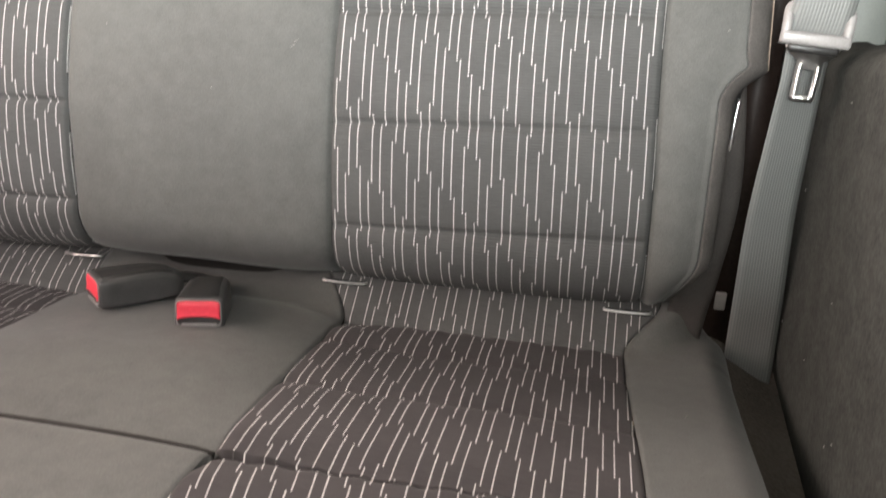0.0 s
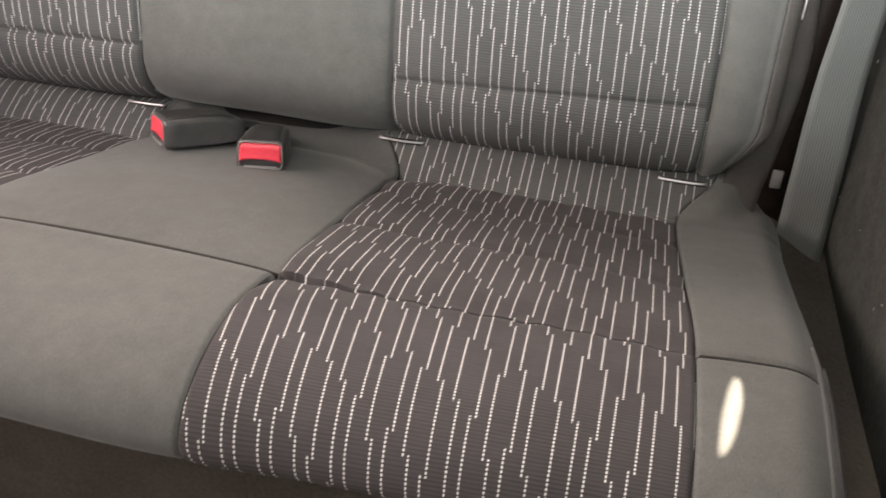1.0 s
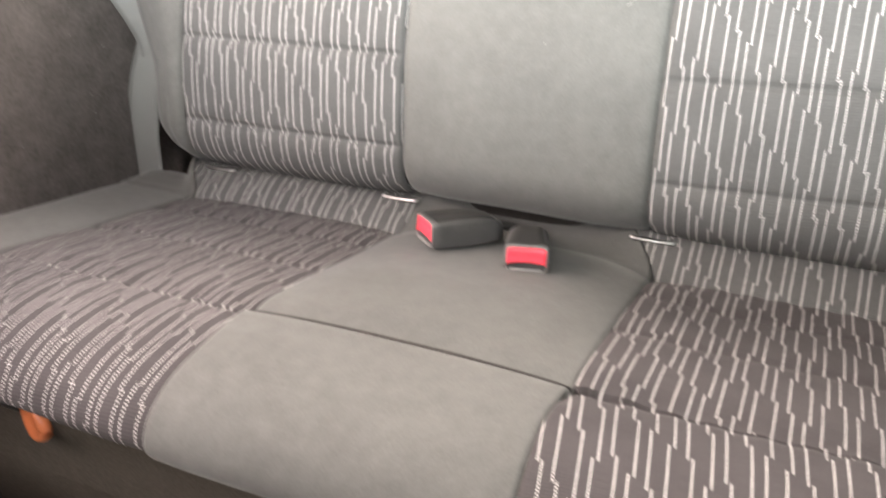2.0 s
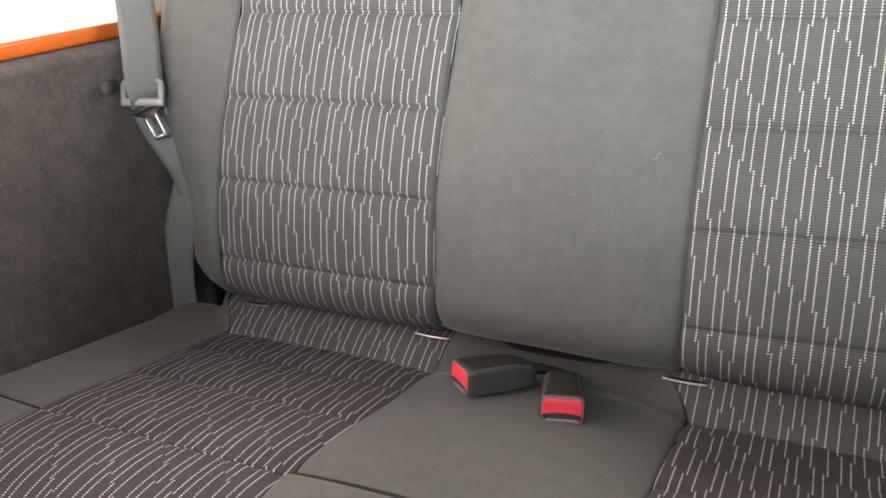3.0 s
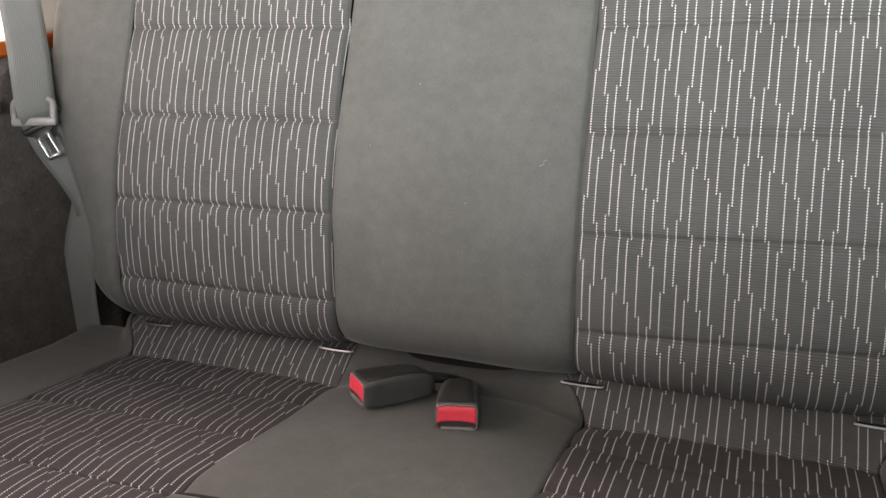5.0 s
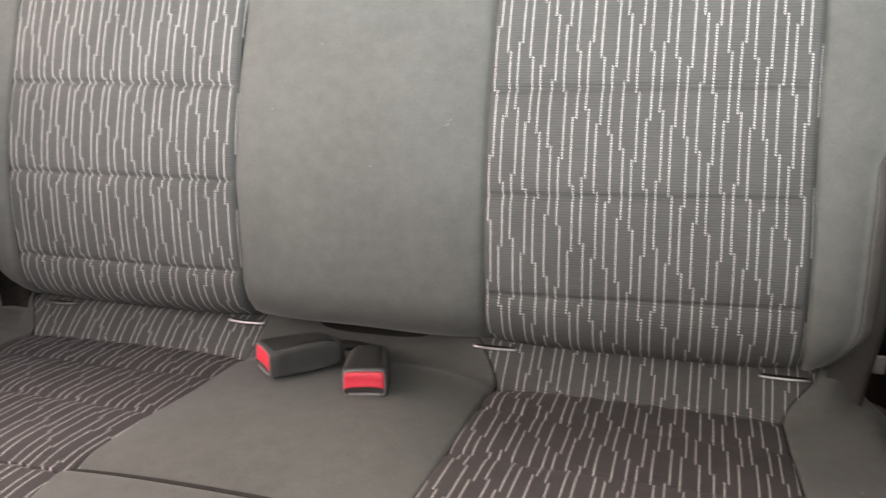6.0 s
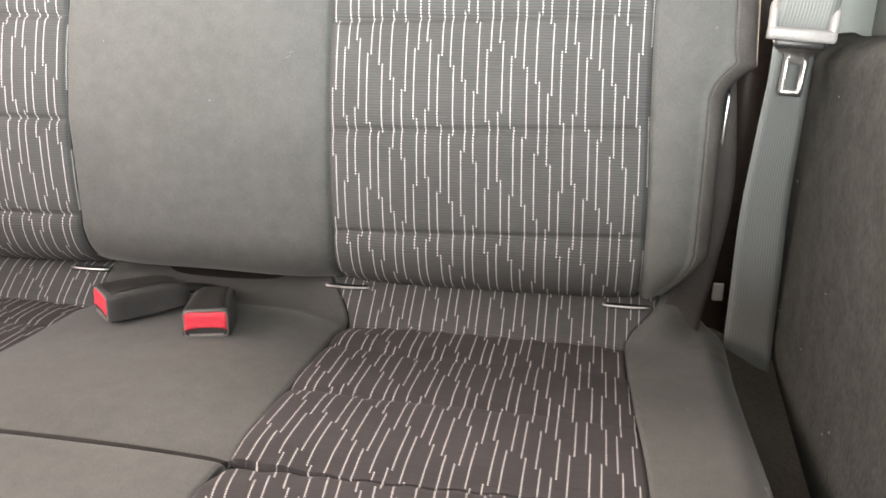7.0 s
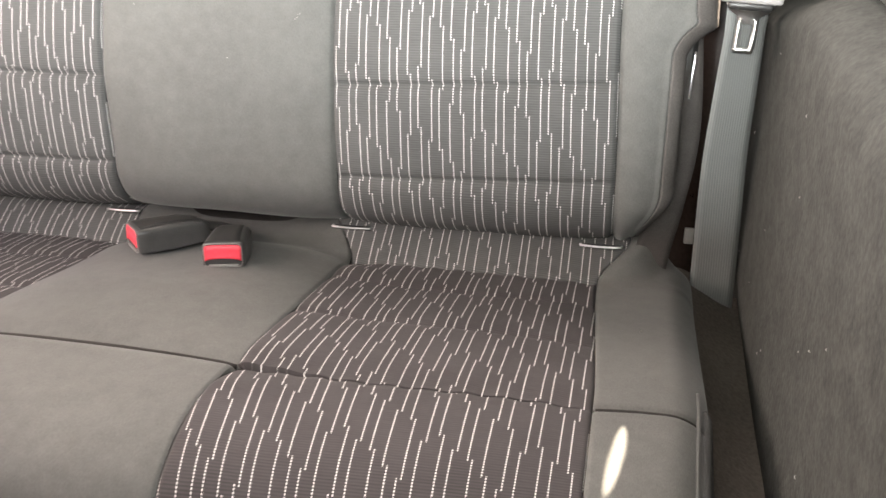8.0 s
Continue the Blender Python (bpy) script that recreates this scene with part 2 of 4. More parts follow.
# ---- builders ----
def mesh_object(name, verts, faces, mat, parent=None, uvs=None, smooth=True, label=""):
    me = bpy.data.meshes.new(name)
    me.from_pydata([tuple(p) for p in verts], [], faces)
    if uvs is not None:
        layer = me.uv_layers.new(name="UVMap")
        co = np.empty(2 * len(me.loops))
        idx = np.empty(len(me.loops), dtype=np.int32)
        me.loops.foreach_get("vertex_index", idx)
        arr = np.array(uvs, dtype=float)
        co[0::2], co[1::2] = arr[idx, 0], arr[idx, 1]
        layer.data.foreach_set("uv", co)
    me.materials.append(mat)
    if smooth:
        me.polygons.foreach_set("use_smooth", [True] * len(me.polygons))
    me.update()
    ob = new(name, me)
    if parent is not None:
        ob.parent = parent
    if label:
        tagged(ob, label)
    return ob


def part(name, bm, mat, parent, label="", smooth=True):
    me = bpy.data.meshes.new(name)
    bm.normal_update()
    bm.to_mesh(me)
    bm.free()
    me.materials.append(mat)
    if smooth:
        me.polygons.foreach_set("use_smooth", [True] * len(me.polygons))
    ob = new(name, me)
    if parent is not None:
        ob.parent = parent
    if label:
        tagged(ob, label)
    return ob


def empty(name, at=(0, 0, 0)):
    ob = new(name)
    ob.empty_display_size = 0.05
    ob.location = at
    return ob


def rounded_box(size, bevel, segments=3, at=(0, 0, 0)):
    bm = bmesh.new()
    bmesh.ops.create_cube(bm, size=1.0, matrix=Matrix.Translation(at) @ Matrix.Diagonal((*size, 1)))
    bmesh.ops.bevel(bm, geom=list(bm.edges), offset=bevel, segments=segments, profile=0.5, affect="EDGES")
    return bm


def curve_through(points, n):
    """A smooth line through the points, cut into n equal lengths."""
    p = np.array(points, dtype=float)
    q = np.vstack([2 * p[0] - p[1], p, 2 * p[-1] - p[-2]])
    out = []
    for i in range(1, len(q) - 2):
        for t in np.linspace(0, 1, 24, endpoint=False):
            a, b, c, d = q[i - 1], q[i], q[i + 1], q[i + 2]
            out.append(0.5 * (2 * b + (c - a) * t + (2 * a - 5 * b + 4 * c - d) * t * t + (3 * b - a - 3 * c + d) * t ** 3))
    out.append(p[-1])
    out = np.array(out)
    s = np.concatenate([[0], np.cumsum(np.linalg.norm(np.diff(out, axis=0), axis=1))])
    grid = np.linspace(0, s[-1], n)
    return np.stack([np.interp(grid, s, out[:, k]) for k in range(p.shape[1])], axis=1), grid


def tube(points, radius, sides=10, n=40, flat=1.0):
    """A round bar along a smooth line."""
    line, _ = curve_through(points, n)
    bm = bmesh.new()
    rings = []
    up = Vector((0, 0, 1))
    for i, p in enumerate(line):
        d = Vector(line[min(i + 1, n - 1)] - line[max(i - 1, 0)]).normalized()
        side = d.cross(up)
        side = side.normalized() if side.length > 0.05 else Vector((1, 0, 0))
        top = side.cross(d)
        rings.append([bm.verts.new(Vector(p) + radius * (math.cos(a) * side + flat * math.sin(a) * top))
                      for a in (2 * math.pi * k / sides for k in range(sides))])
    for a, b in zip(rings, rings[1:]):
        for k in range(sides):
            bm.faces.new((a[k], a[(k + 1) % sides], b[(k + 1) % sides], b[k]))
    bm.faces.new(list(reversed(rings[0])))
    bm.faces.new(rings[-1])
    return bm


def ribbon(name, points, side, width, mat, parent, thick=0.0013, n=60, label=""):
    """A strap along a smooth line. side: the way across it, at each point of the line."""
    line, s = curve_through(points, n)
    ways, _ = curve_through([tuple(Vector(w).normalized()) for w in side], n)
    verts, uvs, faces = [], [], []
    cols = 6
    for i in range(n):
        d = Vector(line[min(i + 1, n - 1)] - line[max(i - 1, 0)]).normalized()
        w = Vector(ways[i])
        w = (w - d * w.dot(d)).normalized()
        nrm = d.cross(w)
        for face in (1, -1):
            for c in range(cols + 1):
                f = c / cols - 0.5
                edge = 1.0 if 0 < c < cols else 0.35
                verts.append(Vector(line[i]) + w * (f * width) + nrm * (face * thick * 0.5 * edge))
                uvs.append((f * width, s[i]))
    row = 2 * (cols + 1)
    for i in range(n - 1):
        a, b = i * row, (i + 1) * row
        for c in range(cols):
            faces.append((a + c, a + c + 1, b + c + 1, b + c))
            faces.append((a + cols + 1 + c + 1, a + cols + 1 + c, b + cols + 1 + c, b + cols + 1 + c + 1))
        for c in (0, cols):
            q = (a + c, b + c, b + cols + 1 + c, a + cols + 1 + c)
            faces.append(q if c == 0 else q[::-1])
    return mesh_object(name, verts, faces, mat, parent, uvs, True, label)


def padded(name, fn, us, vs, mat, parent, uvfn, skirt=0.016, label="", flip=False):
    """A padded piece of cover: a grid on fn(u, v), with its rim turned down into the seams."""
    nu, nv = len(us), len(vs)
    pts = [[Vector(fn(u, v)) for v in vs] for u in us]
    verts, uvs, faces = [], [], []
    for i in range(nu):
        for j in range(nv):
            verts.append(pts[i][j])
            uvs.append(uvfn(us[i], vs[j]))
    for i in range(nu - 1):
        for j in range(nv - 1):
            q = (i * nv + j, (i + 1) * nv + j, (i + 1) * nv + j + 1, i * nv + j + 1)
            faces.append(q[::-1] if flip else q)
    rim = [(i, 0) for i in range(nu)] + [(nu - 1, j) for j in range(1, nv)] + [(i, nv - 1) for i in range(nu - 2, -1, -1)] + [(0, j) for j in range(nv - 2, 0, -1)]
    base = len(verts)
    for i, j in rim:
        du = pts[min(i + 1, nu - 1)][j] - pts[max(i - 1, 0)][j]
        dv = pts[i][min(j + 1, nv - 1)] - pts[i][max(j - 1, 0)]
        nrm = du.cross(dv).normalized() * (-1 if flip else 1)
        verts.append(pts[i][j] - nrm * skirt)
        uvs.append(uvfn(us[i], vs[j]))
    m = len(rim)
    for k in range(m):
        a, b = rim[k], rim[(k + 1) % m]
        q = (a[0] * nv + a[1], base + k, base + (k + 1) % m, b[0] * nv + b[1])
        faces.append(q[::-1] if flip else q)
    return mesh_object(name, verts, faces, mat, parent, uvs, True, label)


def step(a, b, x):
    t = min(1.0, max(0.0, (x - a) / (b - a)))
    return t * t * (3 - 2 * t)


def dent(x, at, width):
    return math.exp(-((x - at) / width) ** 2)


class Profile:
    """A line in the upright plane along the car: place and normal at a length s along it."""

    def __init__(self, points):
        self.line, self.s = curve_through(points, 600)
        self.length = float(self.s[-1])

    def at(self, s):
        y, z = np.interp(s, self.s, self.line[:, 0]), np.interp(s, self.s, self.line[:, 1])
        e = 0.004
        dy = np.interp(s + e, self.s, self.line[:, 0]) - np.interp(s - e, self.s, self.line[:, 0])
        dz = np.interp(s + e, self.s, self.line[:, 1]) - np.interp(s - e, self.s, self.line[:, 1])
        k = math.hypot(dy, dz) or 1.0
        return float(y), float(z), float(dy / k), float(dz / k)

    def at_z(self, z):
        lo = int(np.argmin(self.line[:, 1]))
        return float(np.interp(z, self.line[lo:, 1], self.s[lo:]))

    def at_y(self, y, upto=0.7):
        keep = self.s < upto * self.length
        return float(np.interp(-y, -self.line[keep, 0], self.s[keep]))


X0 = -0.352                                             # the bench's middle

bench = empty("rear_bench_seat", (X0, 0.55, 0.0))
tagged(bench, "dark grey cloth rear bench seat with two striped places", "car seat")

# ---- backrest ----
BACK = Profile([(0.806, 0.356), (0.774, 0.366), (0.749, 0.387), (0.740, 0.412), (0.742, 0.435), (0.7485, 0.485), (0.757, 0.535),
                (0.776, 0.590), (0.795, 0.635), (0.822, 0.690), (0.846, 0.740), (0.880, 0.810), (0.905, 0.855), (0.940, 0.878), (0.99, 0.885)])
BACK_ROWS = [0.1105, 0.2100, 0.3105, 0.4150, 0.515]


def back_point(xb, s, d):
    y, z, ty, tz = BACK.at(s)
    return (X0 + xb, y - tz * d, z + ty * d)


def back_side_edge(s):
    return 0.434 - 0.006 * step(BACK.at_z(0.42), BACK.at_z(0.62), s)


def back_striped(sgn):
    def fn(u, s):
        xb = 0.1357 + u * (back_side_edge(s) - 0.1359)
        w = 0.295
        edge = min(u, 1 - u) * w
        d = 0.003 - 0.0034 * math.exp(-(edge / 0.0026) ** 2) + 0.004 * (1 - (2 * u - 1) ** 4)
        s0, s = s, s - (0.0105 * u if sgn > 0 else 0.0005)
        rows = (0.3 + 0.7 * step(0.0, 0.012, edge)) * sum(dent(s, r, 0.0024) + 0.35 * dent(s, r, 0.008) for r in BACK_ROWS)
        wave = 0.0006 * math.sin(xb * 260 + s * 30) * max(dent(s, r, 0.012) for r in BACK_ROWS)
        puff = 0.0022 * abs(math.sin(math.pi * (s - BACK_ROWS[0]) / (BACK_ROWS[1] - BACK_ROWS[0])))
        d += puff - 0.0042 * rows + wave
        return back_point(sgn * xb, s0, d)

    def uv(u, s):
        # first thread of the repeat at the inner seam (right) or two threads in (left)
        if sgn > 0:
            return (u * 0.2955, s - 0.3713 - 0.436 * 0.123)
        return ((1 - u) * 0.2955 + 2 * STRIPE_PITCH, s - 0.3403 - 0.436 * 0.123)
    return fn, uv


def back_centre(u, s):
    xb = -0.1355 + u * 0.2710
    edge = min(u, 1 - u) * 0.268
    d = 0.003 - 0.0036 * math.exp(-(edge / 0.0030) ** 2) + 0.008 * (1 - (2 * u - 1) ** 4) * step(0.0, 0.09, s)
    d += 0.0012 * math.sin(9 * xb + 14 * s) + 0.0007 * math.sin(31 * xb - 23 * s)
    return back_point(xb, s, d)


def bolster_reach(z, sgn):
    """How far out the backrest's wing reaches at a height."""
    low = 0.472 + (0.021 if sgn > 0 else 0.018) * step(0.37, 0.43, z)
    hi = 0.521 if sgn > 0 else 0.568
    if sgn > 0:
        # a hooked notch: a slow curve that ends in a sharp corner
        return low + (hi - low) * min(1.0, max(0.0, (z - 0.564) / 0.030)) ** 2.0
    return low + (hi - low) * step(0.45, 0.72, z)


def back_wing(sgn, piece="whole"):
    """The wing's cover: the front face up to its edge seam, the band round the edge, or both in one."""

    def fn(a, s):
        z = BACK.at(s)[1]
        start = back_side_edge(s) + 0.0002
        w = bolster_reach(z, sgn) - start
        r = min(0.020 + 0.014 * step(0.57, 0.61, z) if sgn > 0 else 0.034, max(0.012, w * 0.55))
        flat = w - r
        total = flat + r * 1.9 + 0.03
        seam = flat + 0.31 * r
        q = a * total if piece == "whole" else a * seam if piece == "face" else seam + a * (total - seam)
        if q < flat:
            x, back = q, 0.0
        elif q < flat + 1.9 * r:
            th = (q - flat) / r
            x, back = flat + r * math.sin(th), r * (1 - math.cos(th))
        else:
            k = q - flat - 1.9 * r
            x, back = flat + r * math.sin(1.9) + k * math.cos(1.9), r * (1 - math.cos(1.9)) + k * math.sin(1.9)
        d = 0.003 - 0.0030 * math.exp(-(q / 0.0022) ** 2) - back + 0.004 * math.sin(math.pi * min(1, q / max(flat, 0.01)))
        if piece != "whole":
            d -= 0.0011 * math.exp(-((q - seam) / 0.0010) ** 2)
        d += 0.0010 * math.sin(40 * s + 3 * sgn)
        return back_point(sgn * (start + x), s, d)
    return fn


def back_shell(inv):
    """The foam and shell behind the cover."""
    outline = [BACK.at(s) for s in np.linspace(0.01, BACK.length, 40)]
    front = [(y + tz * 0.014, z - ty * 0.014) for y, z, ty, tz in outline]
    back = [(1.0, 0.87), (0.985, 0.82), (0.93, 0.60), (0.885, 0.40), (0.85, 0.345)]
    ring = front + back
    bm = bmesh.new()
    sides = []
    for xb in (-0.445, 0.445):
        sides.append([bm.verts.new(inv @ Vector((X0 + xb, y, z))) for y, z in ring])
    for k in range(len(ring)):
        bm.faces.new((sides[0][k], sides[1][k], sides[1][(k + 1) % len(ring)], sides[0][(k + 1) % len(ring)]))
    bm.faces.new(sides[0])
    bm.faces.new(sides[1][::-1])
    return part("backrest", bm, M_CORE, bench, "upright cloth backrest on a black shell", smooth=False)


def clustered(a, b, n, rows):
    """Even steps from a to b, finer beside the stitched rows and the ends."""
    fine = {r + k for r in rows for k in (-0.006, -0.004, -0.0028, -0.0018, -0.0009, 0, 0.0009, 0.0018, 0.0028, 0.004, 0.006)}
    fine |= {a + k for k in (0.001, 0.002, 0.0035, 0.005)} | {b - k for k in (0.001, 0.002, 0.0035, 0.005)}
    return sorted({*np.linspace(a, b, n).tolist(), *(f for f in fine if a < f < b)})


def across(n=60):
    """Steps from 0 to 1, finer at the two seams."""
    return sorted({*np.linspace(0, 1, n).tolist(), *(x for k in (0.003, 0.006, 0.009, 0.013) for x in (k, 1 - k))})


def build_backrest():
    inv = bench.matrix_basis.inverted()
    root = back_shell(inv)

    def rel(fn):
        return lambda u, v: inv @ Vector(fn(u, v))

    vs = clustered(0.006, BACK.length, 330, ())
    for sgn in (-1, 1):
        fn, uv = back_striped(sgn)
        padded("striped_panel", rel(fn), across(), vs, M_STRIPED, root, uv, flip=sgn < 0,
               label="dark ribbed cloth with pale dotted stepped stripes")
        wing_us = sorted({*np.linspace(0, 1, 44).tolist(), 0.006, 0.012, 0.018, 0.965, 0.98, 0.99})
        wing = padded("side_wing", rel(back_wing(sgn, "face" if sgn > 0 else "whole")), wing_us, vs[::2], M_PLAIN, root, lambda u, v: (u * 0.1, v), flip=sgn < 0,
                      label="plain grey cloth side wing")
        if sgn > 0:
            padded("edge_band", rel(back_wing(sgn, "band")), sorted({*np.linspace(0, 1, 24).tolist(), 0.01, 0.02, 0.035}), vs[::2], M_BAND, wing, lambda u, v: (u * 0.1, v),
                   label="darker brown-grey cloth band behind the edge seam", skirt=0.004)
    padded("centre_panel", rel(back_centre), across(50), vs[::2], M_PLAIN, root, lambda u, v: (u * 0.268, v),
           label="plain grey cloth centre panel")


# ---- cushion ----
PAD = Profile([(0.800, 0.366), (0.768, 0.359), (0.745, 0.347), (0.720, 0.3335), (0.690, 0.3365), (0.600, 0.3530), (0.520, 0.3680), (0.448, 0.3810),
               (0.400, 0.3865), (0.354, 0.3835), (0.324, 0.3715), (0.3115, 0.3550), (0.3165, 0.3425), (0.340, 0.3310), (0.385, 0.3250)])
Q_STRIP, Q_SEAM = PAD.at_y(0.7195), PAD.at_y(0.446)
PAD_ROWS = [PAD.at_y(y) for y in (0.657, 0.565)]


def pad_point(xb, q, d):
    y, z, ty, tz = PAD.at(q)
    return (X0 + xb, y + tz * d, z - ty * d)


def climb(q):
    """How far the crease strip stands above the pads' own slope, carried on to the rear."""
    y, z, _, _ = PAD.at(q)
    return max(0.0, z - (0.3335 - 0.17 * (y - 0.722)))


def pad_inner(q, sgn):
    """Half width of the plain middle, which differs a little from side to side."""
    if sgn > 0:
        return 0.150 - 0.034 * (1 - step(0.1 * Q_STRIP, Q_STRIP, q)) - 0.004 * step(Q_STRIP, Q_SEAM - 0.06, q) - 0.004 * step(Q_SEAM, Q_SEAM + 0.05, q) + 0.004 * step(Q_SEAM + 0.06, Q_SEAM + 0.14, q)
    return 0.131 - 0.006 * (1 - step(0.0, Q_STRIP, q)) + 0.006 * step(Q_STRIP + 0.1, Q_STRIP + 0.2, q) - 0.006 * step(Q_SEAM, Q_SEAM + 0.08, q)


def pad_outer(q):
    return 0.423 + 0.032 * (1 - step(0.3 * Q_STRIP, Q_STRIP, q)) + 0.011 * step(Q_STRIP, Q_SEAM, q)


def pad_striped(sgn, q0, q1, rows, crown):
    def fn(u, q):
        a, b = pad_inner(q, sgn) + 0.0002, pad_outer(q) - 0.0002
        xb = a + u * (b - a)
        edge = min(u, 1 - u) * (b - a)
        d = 0.002 - 0.0015 * math.exp(-(edge / 0.0016) ** 2) - 0.0036 * math.exp(-((q - q0) / 0.0045) ** 2) - 0.0040 * math.exp(-((q1 - q) / (0.018 if rows else 0.0045)) ** 2)
        d += 0.007 * math.exp(-(u * (b - a) / 0.05) ** 2) * step(q0, q0 + 0.04, q) * (0.0 if q0 < Q_STRIP else 1.0 if sgn > 0 else 0.3)
        d += crown * (1 - (2 * u - 1) ** 4) - sum(0.0020 * dent(q, r, 0.0045) + 0.0018 * dent(q, r, 0.012) for r in rows)
        if sgn < 0 and q0 < 0.1:
            d -= 0.011 * (1 - step(0.0, 0.6 * Q_STRIP, q))      # rolls over into the crease
        d += 0.0008 * math.sin(xb * 210) * (dent(q, q0, 0.02) + dent(q, q1, 0.02)) + 0.0008 * math.sin(23 * xb + 31 * q)
        return pad_point(sgn * xb, q, d)

    def uv(u, q):
        a, b = pad_inner(q, sgn), pad_outer(q)
        xb = a + u * (b - a)
        if sgn > 0 and q0 > 0.2:
            # the threads of the roll fan a little towards the middle
            fan = 0.15 * max(0.0, 0.39 - xb) / 0.18 * (q - 0.478)
            return (xb - fan - 0.038, -(q + 0.04 * (xb - 0.3) - 0.091) * 0.123 / 0.110)
        if sgn > 0:
            return (xb - 0.0287, -(q - 0.08 * (xb - 0.35) - 0.066) * 0.123 / 0.1135)
        return (sgn * xb + X0 + 0.6, 0.9 - q)
    return fn, uv


def pad_centre(q0, q1):
    def fn(u, q):
        h0, h1 = pad_inner(q, -1) - 0.0002, pad_inner(q, 1) - 0.0002
        xb = -h0 + u * (h0 + h1)
        edge = min(u, 1 - u) * (h0 + h1)
        end = min(q - q0, q1 - q) if q0 > 0.1 else q1 - q
        d = 0.002 - 0.0016 * math.exp(-(edge / 0.0018) ** 2) - (0.007 * math.exp(-(end / 0.005) ** 2) if q0 > 0.1 else 0.008 * math.exp(-(end / 0.020) ** 2))
        if q0 > 0.1:
            d += 0.0015 * math.exp(-((q - q0 - 0.014) / 0.010) ** 2)
        y = PAD.at(q)[0]
        d += 0.006 * step(Q_STRIP, Q_STRIP + 0.04, q)
        d += CENTRE_CROWN * (1 - abs(2 * u - 1) ** 2.5) * step(0.775, 0.69, y) * (1 - 0.75 * step(0.56, 0.46, y)) if q < Q_SEAM + 1e-6 else 0.003 * (1 - (2 * u - 1) ** 4)
        d += 0.0013 * math.sin(17 * xb + 5) * math.sin(15 * q)
        if q0 < 0.1:
            d -= 0.41 * climb(q) * (1 - (2 * u - 1) ** 4)
            d += 0.005 * dent(q, Q_STRIP, 0.028) * (1 - (2 * u - 1) ** 8)
        return pad_point(xb, q, d)
    return fn


def pad_wing(sgn, q0, q1):
    reach = 0.524 if sgn > 0 else 0.553
    R = 0.034 if sgn > 0 else 0.028

    def spans(q):
        """Width of the flat top, and the whole way over the edge and down the side."""
        w = reach - 0.024 * (1 - step(0.005, 0.045, q)) + (-0.006 if sgn > 0 else 0.006) * step(Q_SEAM - 0.05, Q_SEAM + 0.08, q) - pad_outer(q) - 0.0002
        return w - R, w - R + R * 1.5 + 0.10

    def edge(q):
        """Where the corner seam lies on the way across."""
        flat, total = spans(q)
        return (flat + 0.75 * R) / total

    def fn(a, q):
        start = pad_outer(q) + 0.0002
        y0, z0, ty, tz = PAD.at(q)
        flat, total = spans(q)
        k = a * total
        if k < flat:
            x, drop = k, 0.0
        elif k < flat + 1.5 * R:
            th = (k - flat) / R
            x, drop = flat + R * math.sin(th), R * (1 - math.cos(th))
        else:
            g = k - flat - 1.5 * R
            x, drop = flat + R * math.sin(1.5) + (0.04 + 0.12 * step(Q_SEAM - 0.05, Q_SEAM + 0.05, q)) * g, R * (1 - math.cos(1.5)) + g
        end = min(q - q0, q1 - q) if q0 > 0.1 else q1 - q
        d = 0.002 - 0.0015 * math.exp(-(k / 0.0016) ** 2) - 0.0035 * math.exp(-(end / 0.0035) ** 2)
        d += 0.003 * math.sin(math.pi * min(1.0, k / max(flat, 0.01)) * 0.5)
        if q0 < 0.1:
            d -= climb(q) * (step(0.012, 0.060, k) if sgn > 0 else step(0.0, 0.030, k))
        d += 0.0010 * math.sin(21 * q + sgn)
        top = Vector(pad_point(sgn * (start + x), q, d))
        foot = Vector((top.x, max(top.y, 0.350), 0.292))           # the side wall falls to the wing's lower edge
        way = foot - top
        return tuple(top + way * min(1.0, drop / max(way.length, 1e-4)))
    return fn, edge


def pad_core(inv):
    """The foam under the cover."""
    end = PAD.length
    outline = [PAD.at(s) for s in np.linspace(0.01, end, 50)]
    top = [(y - tz * 0.013, z + ty * 0.013) for y, z, ty, tz in outline]
    ring = top + [(0.42, 0.285), (0.80, 0.285)]
    bm = bmesh.new()
    sides = []
    for xb in (-0.42, 0.42):
        sides.append([bm.verts.new(inv @ Vector((X0 + xb, y, z))) for y, z in ring])
    for k in range(len(ring)):
        bm.faces.new((sides[0][k], sides[1][k], sides[1][(k + 1) % len(ring)], sides[0][(k + 1) % len(ring)]))
    bm.faces.new(sides[0])
    bm.faces.new(sides[1][::-1])
    return part("cushion", bm, M_CORE, bench, "long bench cushion on black backing", smooth=False)


